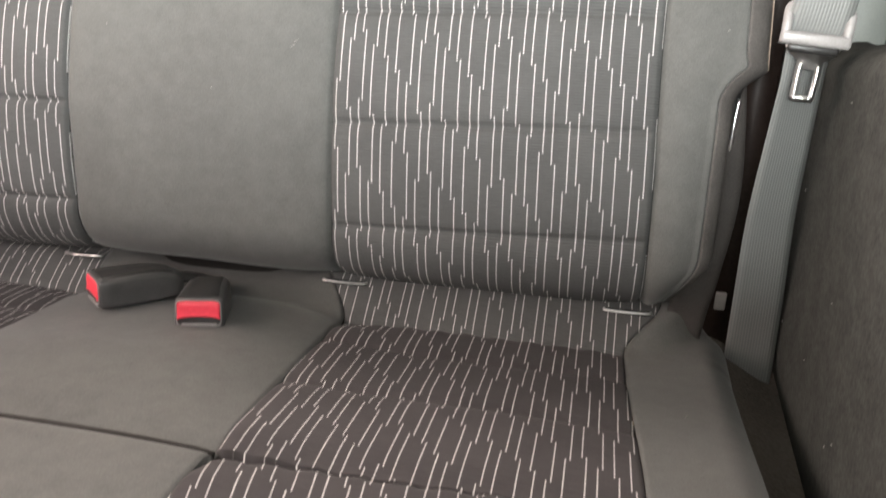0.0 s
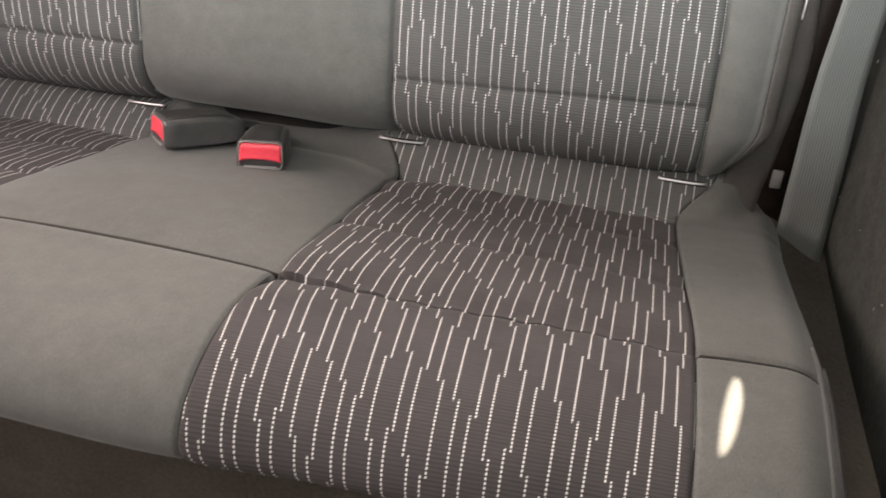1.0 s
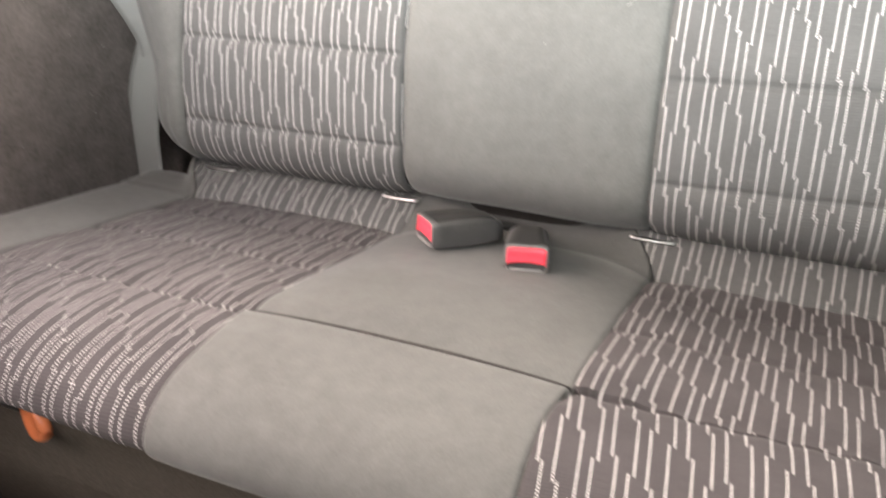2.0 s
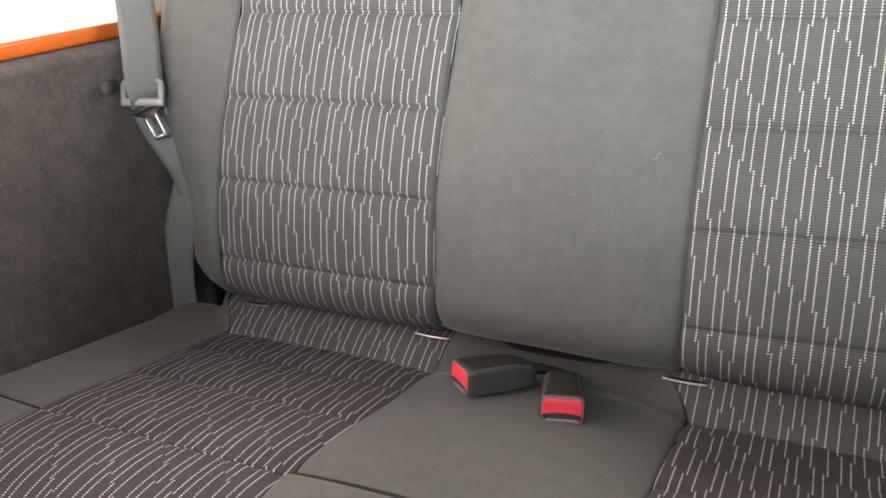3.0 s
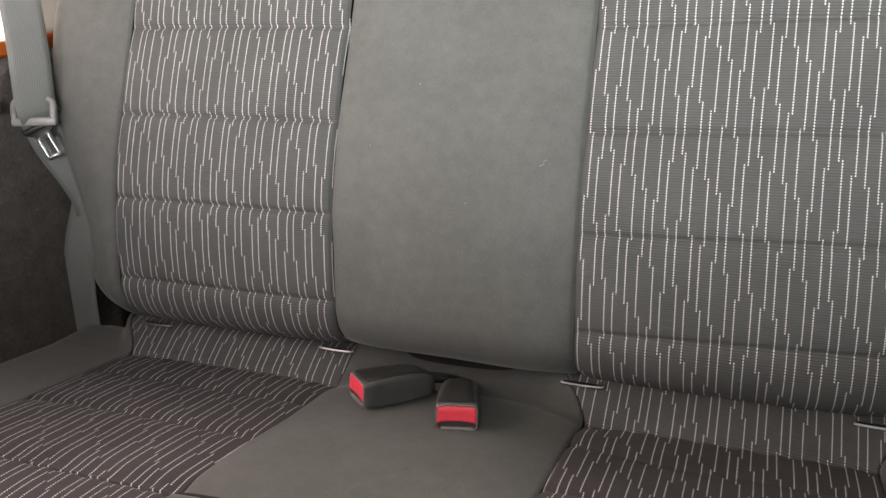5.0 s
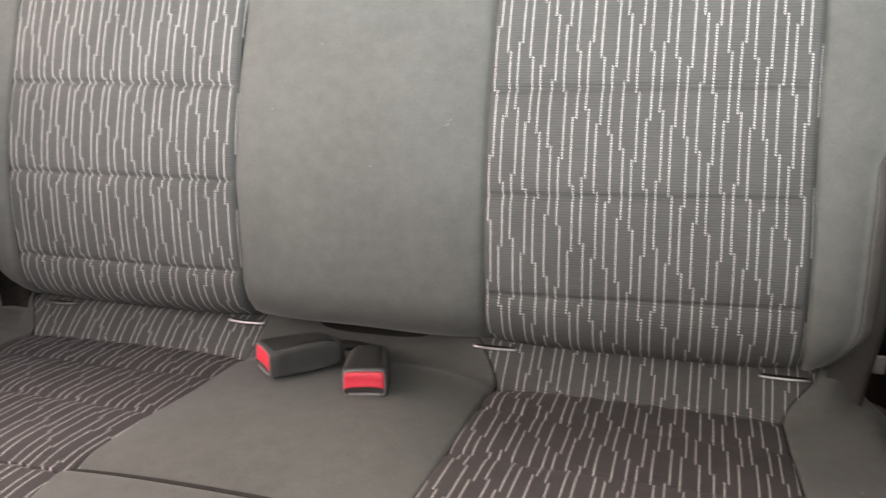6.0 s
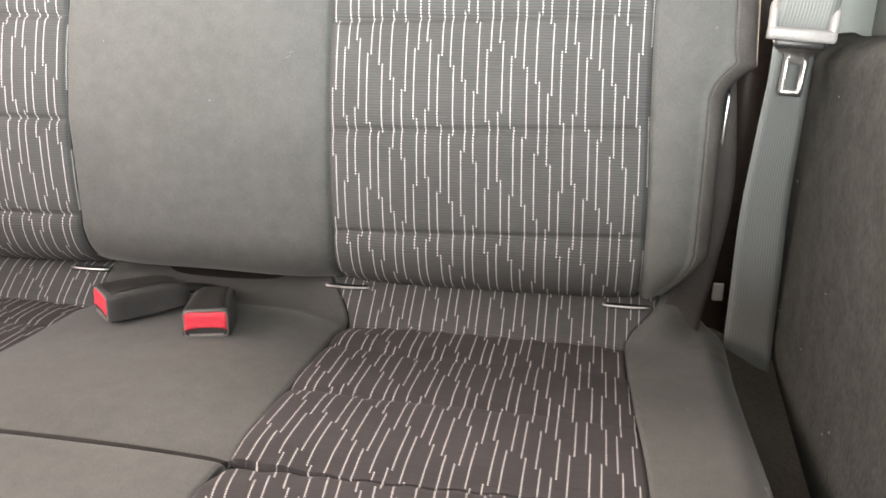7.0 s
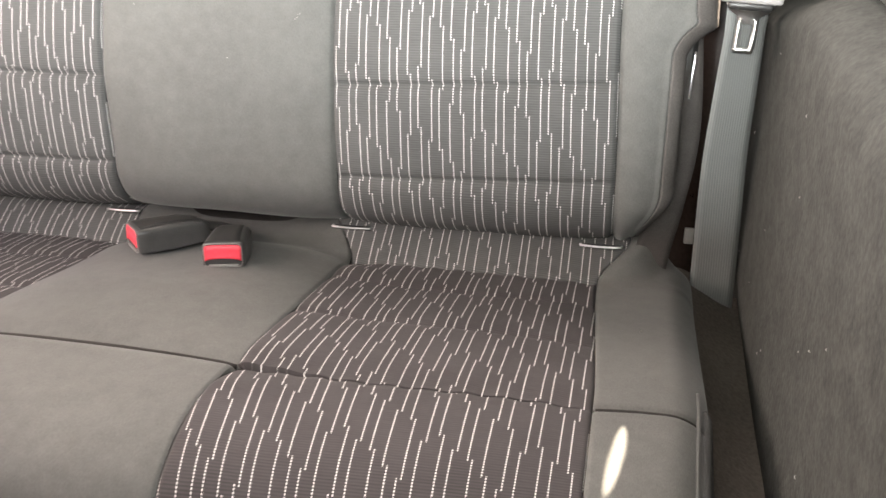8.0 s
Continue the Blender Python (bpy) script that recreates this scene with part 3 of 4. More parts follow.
def build_cushion():
    inv = bench.matrix_basis.inverted()
    root = pad_core(inv)

    def rel(fn):
        return lambda u, v: inv @ Vector(fn(u, v))

    us = across()
    end = PAD.length
    for sgn in (-1, 1):
        for name, q0, q1, n, rows, crown, label in (
                ("rear_strip", 0.012, Q_STRIP, 24, (), 0.002, "striped cloth strip along the seat crease"),
                ("striped_pad", Q_STRIP, Q_SEAM, 110, PAD_ROWS, 0.004, "ribbed cloth pad with pale dotted stripes, its shade painted as darker purple-black"),
                ("front_roll", Q_SEAM, end, 90, (), 0.003, "rounded striped cloth front roll")):
            fn, uv = pad_striped(sgn, q0, q1, rows, crown)
            padded(name, rel(fn), us, clustered(q0 + 0.0006, q1 - 0.0009, n, rows), M_STRIPED if name == "rear_strip" else M_STRIPED_SHADED, root, uv, flip=sgn > 0, label=label)
        for name, q0, q1, n in (("side_wing", 0.02, Q_SEAM, 80), ("side_wing_front", Q_SEAM, end, 60)):
            padded(name, rel(pad_wing(sgn, q0, q1)[0]), sorted({*np.linspace(0, 1, 48).tolist(), 0.005, 0.01, 0.015}), clustered(q0 + 0.0010, q1 - 0.0010, n, ()), M_PLAIN, root,
                   lambda u, v: (u * 0.2, v), flip=sgn > 0, label="plain grey cloth wing")
    for name, q0, q1, n in (("centre_pad", 0.004, Q_SEAM, 110), ("centre_front", Q_SEAM, end, 70)):
        padded(name, rel(pad_centre(q0, q1)), us, clustered(q0 + (0.0022 if q0 > 0.1 else 0), q1 - (0.0022 if q1 < end else 0), n, ()), M_PLAIN, root, lambda u, v: (u * 0.28, v), flip=True,
               label="plain grey cloth centre of the bench")
    # cords along the stitched cross seams, dark in colour to paint the grooves' shade
    def cord(rear, front, gap, u0, u1, radius):
        line = []
        for u in np.linspace(u0, u1, 24):
            mid = (Vector(rear(u, Q_SEAM - gap)) + Vector(front(u, Q_SEAM + gap))) / 2
            line.append(inv @ (mid + Vector((0, 0, 0.0010))))
        part("seam_shade_cord", tube(line, radius, 8, 90), M_SEAM_SHADE, root, "stitched cross seam, its groove's shade put into a dark cord")
    cord(pad_centre(0.004, Q_SEAM), pad_centre(Q_SEAM, end), 0.0022, 0.004, 0.996, 0.0036)
    for sgn in (-1, 1):
        cord(pad_wing(sgn, 0.02, Q_SEAM)[0], pad_wing(sgn, Q_SEAM, end)[0], 0.001, 0.01, pad_wing(sgn, Q_SEAM, end)[1](Q_SEAM), 0.0012)
    # raised seam down the wing's front corner, with the knitted side cloth behind it
    fn, edge = pad_wing(1, Q_SEAM, end)
    line = [fn(edge(q), q) for q in np.linspace(Q_SEAM - 0.05, end - 0.10, 14)]
    part("edge_seam", tube([inv @ Vector(p) for p in line], 0.0016, 8, 60), M_PLAIN, root, "raised stitched edge seam")
    padded("knitted_side", rel(lambda a, q: tuple(Vector(fn(edge(q) + 0.03 + 0.55 * a, q)) + Vector((0.0022, 0, 0.0008)))), list(np.linspace(0, 1, 12)),
           list(np.linspace(Q_SEAM - 0.03, end - 0.02, 40)), M_KNIT, root, lambda u, v: (u * 0.1, v), flip=True, skirt=0.004, label="coarse knitted side cloth")


# ---- setting: floor, walls, ceiling ----
def slab(name, lo, hi, mat, label="", category=""):
    """A plain thick board between two corners, softly edged."""
    size = [b - a for a, b in zip(lo, hi)]
    at = [(a + b) / 2 for a, b in zip(lo, hi)]
    ob = part(name, rounded_box(size, min(0.004, 0.2 * min(size)), 1), mat, None, smooth=False)
    ob.data.transform(Matrix.Translation(at))
    tagged(ob, label or "plain closing surface of the car body", category or "car interior", kind="structure")
    return ob


def wall_with_holes(name, x, thick, y0, y1, z0, z1, holes, mat, label):
    """A wall across x with openings given as closed outlines in (y, z)."""
    def inside(poly, y, z):
        hit = False
        for (ay, az), (by, bz) in zip(poly, poly[1:] + poly[:1]):
            if (az > z) != (bz > z) and y < (by - ay) * (z - az) / (bz - az) + ay:
                hit = not hit
        return hit
    ys = sorted({y0, y1, *(p[0] for h in holes for p in h)})
    zs = sorted({z0, z1, *(p[1] for h in holes for p in h)})
    bm = bmesh.new()
    grid = {}

    def vert(i, j, k):
        if (i, j, k) not in grid:
            grid[i, j, k] = bm.verts.new((x + k * thick, ys[i], zs[j]))
        return grid[i, j, k]
    solid = {(i, j) for i in range(len(ys) - 1) for j in range(len(zs) - 1)
             if not any(inside(h, (ys[i] + ys[i + 1]) / 2, (zs[j] + zs[j + 1]) / 2) for h in holes)}
    for i, j in solid:
        for k in (0, 1):
            bm.faces.new([vert(i, j, k), vert(i + 1, j, k), vert(i + 1, j + 1, k), vert(i, j + 1, k)])
        for di, dj, a, b in ((-1, 0, (i, j), (i, j + 1)), (1, 0, (i + 1, j), (i + 1, j + 1)), (0, -1, (i, j), (i + 1, j)), (0, 1, (i, j + 1), (i + 1, j + 1))):
            if (i + di, j + dj) not in solid:
                bm.faces.new([vert(*a, 0), vert(*b, 0), vert(*b, 1), vert(*a, 1)])
    bmesh.ops.recalc_face_normals(bm, faces=bm.faces)
    ob = part(name, bm, mat, None, smooth=False)
    return tagged(ob, label, "car interior", kind="structure")


def rect(y0, y1, z0, z1):
    return [(y0, z0), (y1, z0), (y1, z1), (y0, z1)]


def lens(cy, cz, half_y, half_z, lean, n=14):
    """A pointed oval gap."""
    top = [(cy + half_y * math.sin(math.pi / 2 * k / n * 1.0), half_z * (1 - abs(k / n) ** 2)) for k in range(-n, n + 1)]
    ring = [(y, cz + h + lean * (y - cy)) for y, h in top] + [(y, cz - h + lean * (y - cy)) for y, h in reversed(top[1:-1])]
    return ring


def build_setting():
    slab("backdrop", (-2.05, -1.3, 0.0), (-2.0, 2.2, 2.2), M_OUTSIDE, "pale sunlit distance outside the window", "backdrop")
    slab("floor", (-1.02, -1.32, -0.05), (0.40, 1.15, 0.0), M_BASE, "dark brown-grey carpeted car floor")
    slab("ceiling", (-1.02, -1.32, 1.22), (0.40, 1.15, 1.26), M_LINER, "grey car headliner")
    # rear: wall below and round the tailgate's window
    slab("wall_rear", (-1.02, 1.12, 0.0), (0.40, 1.16, 0.93), M_LINER, "plain rear wall behind the bench")
    slab("wall_rear_header", (-1.02, 1.12, 1.17), (0.40, 1.16, 1.22), M_LINER, "plain strip above the rear window")
    for x0, x1 in ((-1.02, -0.86), (0.14, 0.40)):
        slab("wall_rear_pillar", (x0, 1.12, 0.93), (x1, 1.16, 1.17), M_LINER, "plain pillar beside the rear window")
    # front: scuttle below, windscreen opening above
    slab("wall_front", (-1.02, -1.32, 0.0), (0.40, -1.28, 0.40), M_BLACK, "dark wall under the windscreen")
    slab("wall_front_header", (-1.02, -1.32, 1.18), (0.40, -1.28, 1.22), M_LINER)
    # unseen boards added behind the camera to block front light, in the front seats' place
    for x0, x1, top in ((-1.02, -0.43, LIGHT_BLOCK_TOP[0]), (-0.43, 0.06, LIGHT_BLOCK_TOP[1]), (0.06, 0.40, LIGHT_BLOCK_TOP[2])):
        slab("wall_light_block", (x0, -0.46, 0.0), (x1, -0.42, top), M_BLACK, "unseen dark board added to block front light, in the front seats' place")
    # left: window over the door panel
    slab("wall_left", (-1.02, -1.28, 0.0), (-0.985, 1.10, 0.685), M_BLACK, "dark car body side below the window")
    slab("wall_left_header", (-1.02, -1.28, 1.17), (-0.985, 1.10, 1.22), M_LINER)
    slab("wall_left_pillar", (-1.02, 0.90, 0.685), (-0.985, 1.10, 1.17), M_TRIM, "grey grained rear pillar trim")
    def sill(y, u):
        # falls away from the seat towards the side panel
        x = 0.095 + 0.135 * u
        return (x, y, 0.318 - 0.034 * step(0.15, 0.225, x) + 0.02 * step(0.40, 0.20, y))
    ob = padded("trim_right", sill, list(np.linspace(-0.70, 0.80, 60)), list(np.linspace(0, 1, 24)), M_FLOOR, None, lambda u, v: (u, v), skirt=0.25, flip=True)
    tagged(ob, "dark brown carpet filling the gap beside the bench", "car interior", kind="structure")
    # right: grey upper trim with the door's window, and two unseen gaps added to shape the sun patches
    xw = 0.285
    k1 = (xw - SUN_SPOT.x) / SUN_DIR.x
    k2 = (xw - 0.176) / SUN_DIR.x
    g1 = lens(SUN_SPOT.y + k1 * SUN_DIR.y, SUN_SPOT.z + k1 * SUN_DIR.z, 0.036, 0.0145, -0.25)
    y2, z2 = 0.818 + k2 * SUN_DIR.y, 0.640 + k2 * SUN_DIR.z
    rise = [k / 20 for k in range(21)]
    g2 = [(y2 - 0.032 + 0.070 * f, z2 - 0.045 + 0.16 * f) for f in rise] + [(y2 - 0.032 + 0.070 * f + 0.018, z2 - 0.045 + 0.16 * f) for f in reversed(rise)]
    wall_with_holes("wall_right", xw, 0.004, -1.28, 1.10, 0.0, 1.22, [rect(-1.1, 0.20, 0.78, 1.15), g1, g2], M_TRIM,
                    "smooth grey-green plastic upper side trim")


def side_panel_right():
    """The carpeted side trim beside the bench: rounded top that dips towards the rear, lower part tucked outwards."""
    def fn(y, v):
        top = 0.652 - 0.026 * step(0.62, 0.76, y) - 0.022 * step(0.73, 0.87, y)
        if v < 0.12:
            th = v / 0.12 * math.pi / 2
            return (0.218 + 0.045 * (1 - math.sin(th)), y, top - 0.028 * (1 - math.cos(th)))
        k = (v - 0.12) / 0.88
        z = top - 0.028 - k * (top - 0.028 - 0.02)
        return (0.218 + 0.012 * step(0.34, 0.24, z) + 0.003 * math.sin(6 * y + 4 * z), y, z)
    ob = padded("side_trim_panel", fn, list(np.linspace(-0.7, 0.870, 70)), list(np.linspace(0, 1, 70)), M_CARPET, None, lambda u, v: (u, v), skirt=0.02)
    return tagged(ob, "dark carpeted side trim panel with rounded top edge", "trim panel")


def side_panel_left():
    def fn(y, v):
        top = 0.689
        if v < 0.08:
            th = v / 0.08 * math.pi / 2
            return (-0.913 - 0.030 * (1 - math.sin(th)), y, top - 0.014 * (1 - math.cos(th)))
        k = (v - 0.08) / 0.92
        z = top - 0.014 - k * (top - 0.014 - 0.02)
        return (-0.913 + 0.006 * math.sin(5 * y + 3 * z), y, z)
    ob = padded("side_trim_panel", fn, list(np.linspace(-0.7, 0.885, 60)), list(np.linspace(0, 1, 60)), M_CARPET_LIT, None, lambda u, v: (u, v), skirt=0.02, flip=True)
    return tagged(ob, "dark carpeted side trim panel below the window, warm light put into its colour", "trim panel")


def build_left_details():
    bm = rounded_box((0.030, 1.62, 0.020), 0.005, 3, (-0.962, 0.09, 0.697))
    tagged(part("window_sill", bm, M_ORANGE, None), "glossy orange painted metal window sill", "window sill")
    cap = empty("trim_clip", (-0.908, 0.722, 0.640))
    tagged(cap, "small round brown-grey trim clip on the side panel", "trim clip")
    bm = bmesh.new()
    bmesh.ops.create_cone(bm, cap_ends=True, segments=24, radius1=0.010, radius2=0.0075, depth=0.005, matrix=pose(0.002, 0, 0, 0, 90, 0))
    bmesh.ops.bevel(bm, geom=[e for e in bm.edges if e.calc_length() < 0.004], offset=0.001, segments=2, affect="EDGES")
    part("cap", bm, M_BAND, cap)
    bm = rounded_box((0.10, 0.04, 0.62), 0.012, 3, (-0.865, 0.905, 0.36))
    tagged(part("pillar_trim", bm, M_GLOSS, None), "dark brown plastic lower pillar trim beside the backrest", "trim panel")
    # grey trim of the rear pillar behind the belt
    bm = rounded_box((0.110, 0.030, 0.52), 0.010, 3, (-0.925, 0.900, 0.96))
    tagged(part("pillar_trim", bm, M_TRIM, None), "light grey plastic pillar trim behind the belt", "trim panel")


def build_right_details():
    # dark glossy pillar trim behind the belt
    bm = bmesh.new()
    rows = []
    for z in np.linspace(0.02, 1.18, 24):
        lean = 0.10 * (z - 0.3)
        rows.append([bm.verts.new(p) for p in ((0.110 + 0.01 * math.sin(9 * z), 0.925 + lean, z), (0.150, 0.905 + lean, z), (0.170, 0.885 + lean, z), (0.196, 0.880 + lean, z), (0.205, 0.89 + lean, z), (0.205, 0.95 + lean, z), (0.11, 0.97 + lean, z))])
    n = len(rows[0])
    for a, b in zip(rows, rows[1:]):
        for k in range(n):
            bm.faces.new((a[k], a[(k + 1) % n], b[(k + 1) % n], b[k]))
    bm.faces.new(rows[0][::-1])
    bm.faces.new(rows[-1])
    tagged(part("pillar_trim", bm, M_GLOSS, None), "glossy dark brown plastic pillar trim beside the backrest", "trim panel")
    bm = bmesh.new()
    rows = []
    for z in np.linspace(0.50, 1.2, 12):
        lean = 0.06 * (z - 0.3)
        rows.append([bm.verts.new(p) for p in ((0.207, 0.905 + lean, z), (0.222, 0.893 + lean, z), (0.250, 0.885 + lean, z), (0.283, 0.87 + lean, z), (0.283, 0.96 + lean, z), (0.207, 0.97 + lean, z))])
    for a, b in zip(rows, rows[1:]):
        for k in range(6):
            bm.faces.new((a[k], a[(k + 1) % 6], b[(k + 1) % 6], b[k]))
    bm.faces.new(rows[0][::-1])
    bm.faces.new(rows[-1])
    tagged(part("corner_trim", bm, M_TRIM, None), "smooth grey-green plastic corner trim above the side panel", "trim panel")
    # latch rod on the backrest's side
    latch = empty("backrest_latch", (0.149, 0.815, 0.525))
    tagged(latch, "black backrest latch with a bright metal rod", "latch")
    part("rod", tube([(0, 0, -0.034), (0.001, 0.003, 0), (0.003, 0.010, 0.030)], 0.0014, 10, 16), M_STEEL, latch, "bright metal rod")
    part("housing", rounded_box((0.022, 0.05, 0.11), 0.006, 2, (-0.006, 0.035, 0.0)), M_BLACK, latch)
    # dark strap from the backrest's side down to the seat crease
    strap = empty("release_strap", (0.14, 0.77, 0.40))
    tagged(strap, "dark grey woven strap hanging beside the backrest", "strap")
    inv = strap.matrix_basis.inverted()
    pts = [(0.138, 0.850, 0.600), (0.146, 0.806, 0.480), (0.136, 0.778, 0.405), (0.127, 0.764, 0.362), (0.122, 0.752, 0.330), (0.120, 0.745, 0.300)]
    ribbon("webbing", [inv @ Vector(p) for p in pts], [(1, 0.1, 0.15)] * 6, 0.036, M_STRAP, strap, 0.003)
    # pale painted bracket low behind the belt
    bm = rounded_box((0.011, 0.004, 0.020), 0.0015, 2, (0.167, 0.832, 0.342))
    tagged(part("metal_bracket", bm, M_PALE, None), "small pale painted metal bracket behind the belt", "bracket")


def build_base():
    bm = bmesh.new()
    ring = [(0.44, 0.0), (0.437, 0.12), (0.433, 0.20), (0.430, 0.284), (0.84, 0.284), (0.84, 0.0)]
    sides = [[bm.verts.new((x, y, z)) for y, z in ring] for x in (-0.905, 0.06)]
    for k in range(len(ring)):
        bm.faces.new((sides[0][k], sides[0][(k + 1) % 6], sides[1][(k + 1) % 6], sides[1][k]))
    bm.faces.new(sides[0][::-1])
    bm.faces.new(sides[1])
    bmesh.ops.bevel(bm, geom=list(bm.edges), offset=0.012, segments=3, affect="EDGES")
    bmesh.ops.transform(bm, matrix=bench.matrix_basis.inverted(), verts=bm.verts)
    part("base", bm, M_BASE, bench, "brown-grey carpeted base")
    loop = empty("pull_loop", LOOP_AT)
    tagged(loop, "glossy salmon orange plastic pull loop on the seat base", "pull handle")
    part("grip", tube([(-0.060, 0.006, -0.012), (-0.036, -0.010, -0.017), (-0.010, -0.024, -0.017), (0.010, -0.030, -0.007), (0.010, -0.029, 0.008), (-0.004, -0.022, 0.020), (-0.024, -0.006, 0.027)], 0.0066, 12, 60, 0.7),
         M_LOOP, loop)
    part("mount", rounded_box((0.03, 0.012, 0.022), 0.003, 2, (-0.078, 0.004, -0.010)), M_BLACK, loop)


# ---- belts, buckles and anchor tabs ----
def build_buckle(face_right, across, label):
    """A buckle lying on the seat. face_right: the lower right corner of its button face; across: the way from there to the lower left corner."""
    right = -Vector(across).normalized()
    up = Vector((0, 0.15, 1)).normalized()
    right = (right - up * right.dot(up)).normalized()
    out = right.cross(up).normalized()                       # the way the button faces
    W, H, L = 0.0425, 0.0270, 0.078
    centre = Vector(face_right) - right * (W / 2)
    m = Matrix((right, -out, up)).transposed().to_4x4()
    m.translation = centre
    root = empty("belt_buckle")
    root.matrix_basis = m
    tagged(root, label, "belt buckle", group="rear belt buckles")
    # housing: lofted rounded sections, tapering to the rear
    bm = bmesh.new()
    rings = []
    for y, w, h, z in ((-0.0005, 0.93, 0.90, 0.0006), (0.0012, 1.0, 1.0, 0.0), (0.012, 1.0, 1.02, 0.0), (0.035, 0.98, 1.02, 0.0), (0.056, 0.92, 0.95, 0.0), (0.070, 0.84, 0.80, -0.0015), (L, 0.74, 0.66, -0.003)):
        ring = []
        for k in range(32):
            a = 2 * math.pi * k / 32
            c, s = math.cos(a), math.sin(a)
            ex = 0.24
            ring.append(bm.verts.new((W / 2 * w * (1 - (0.07 + 0.15 * step(0.0, 0.03, y)) * s) * math.copysign(abs(c) ** ex, c), y, H / 2 + z + H / 2 * h * math.copysign(abs(s) ** ex, s))))
        rings.append(ring)
    for a, b in zip(rings, rings[1:]):
        for k in range(32):
            bm.faces.new((a[k], b[k], b[(k + 1) % 32], a[(k + 1) % 32]))
    bm.faces.new(rings[0])
    bm.faces.new(rings[-1][::-1])
    part("housing", bm, M_BUCKLE, root, "dark grey satin plastic housing")
    # matt black sheet added over the top, its colour standing in for shade
    bm = bmesh.new()
    rows = []
    for y, w, h, z in ((0.0035, 1.0, 1.0, 0.0), (0.012, 1.0, 1.02, 0.0), (0.035, 0.98, 1.02, 0.0), (0.056, 0.92, 0.95, 0.0), (0.070, 0.84, 0.80, -0.0015)):
        reach = 0.88 * W / 2 * w * (1 - 0.07 - 0.15 * step(0.0, 0.03, y))
        rows.append([bm.verts.new((reach * f, y, H / 2 + z + H / 2 * h + (0.0009 if abs(f) < 0.99 else -0.0008))) for f in (-1, -0.94, -0.5, 0, 0.5, 0.94, 1)])
    for a, b in zip(rows, rows[1:]):
        for k in range(6):
            bm.faces.new((a[k], a[k + 1], b[k + 1], b[k]))
    part("top_shade", bm, M_BLACK, root, "matt black sheet over the top, added to paint its shade")
    # red press button: arched lower edge, slightly hollow
    bm = bmesh.new()
    nx, nz = 17, 9
    half = 0.0184
    grid = []
    for i in range(nx):
        f = 2 * i / (nx - 1) - 1
        low = 0.0072 + 0.0036 * math.sqrt(max(0.0, 1 - f * f * 0.92))
        high = 0.0247 - 0.0010 * abs(f) ** 6
        grid.append([bm.verts.new((half * f, -0.0030 + 0.0010 * (1 - (2 * j / (nz - 1) - 1) ** 2) + 0.0022 * max(0.0, j / (nz - 1) - 0.72) / 0.28, low + (high - low) * j / (nz - 1))) for j in range(nz)])
    for i in range(nx - 1):
        for j in range(nz - 1):
            bm.faces.new((grid[i][j], grid[i + 1][j], grid[i + 1][j + 1], grid[i][j + 1]))
    edges = [e for e in bm.edges if e.is_boundary]
    ret = bmesh.ops.extrude_edge_only(bm, edges=edges)
    bmesh.ops.translate(bm, verts=[v for v in ret["geom"] if isinstance(v, bmesh.types.BMVert)], vec=(0, 0.0032, 0))
    part("button", bm, M_RED, root, "red press button with the release arch")
    # thin pale rim round the face and the dark slot under the button
    pts = [(0.0192 * math.copysign(abs(math.cos(a)) ** 0.3, math.cos(a)), -0.0014, 0.0137 + 0.0124 * math.copysign(abs(math.sin(a)) ** 0.3, math.sin(a)))
           for a in (2 * math.pi * k / 40 for k in range(41))]
    part("rim", tube(pts, 0.0006, 6, 120), M_SILVER, root, "thin grey rim")
    part("slot_lip", rounded_box((0.030, 0.003, 0.0022), 0.0008, 2, (0, -0.0012, 0.0030)), M_SILVER, root, "grey lip of the tongue slot")
    # stalk that dips into the crease
    part("stalk", tube([(0, L - 0.004, 0.013), (0, L + 0.015, 0.010), (0.0, L + 0.045, -0.002)], 0.0105, 12, 14, 0.5), M_BLACK, root, "black stalk")
    return root


def build_buckles():
    build_buckle((-0.397, 0.622, 0.3765), (-0.031, 0.029, 0), "black belt buckle with red button, turned to the side")
    build_buckle((-0.281, 0.625, 0.3720), (-0.039, -0.012, 0), "black belt buckle with red button, lying on the bench")


def build_tabs():
    for x, tilt in ((-0.757, -4), (-0.502, -4), (-0.2105, 3), (0.0715, 0)):
        tab = empty("child_seat_anchor", (x, 0.758, 0.3610))
        tab.matrix_basis = pose(x, 0.753, 0.3600, 12, tilt * 0.5, tilt)
        tagged(tab, "bright metal child seat anchor bar in the seat crease", "seat anchor", group="child seat anchors")
        part("bar", tube([(-0.022, 0.005, -0.002), (-0.0205, 0.001, 0), (0, 0, 0), (0.0205, 0.001, 0), (0.022, 0.005, -0.002)], 0.0013, 10, 30), M_STEEL, tab, "bright steel bar")
        part("sleeve", rounded_box((0.041, 0.006, 0.002), 0.0008, 2, (0.001, 0.004, -0.0022)), M_BLACK, tab, "black plastic guide")


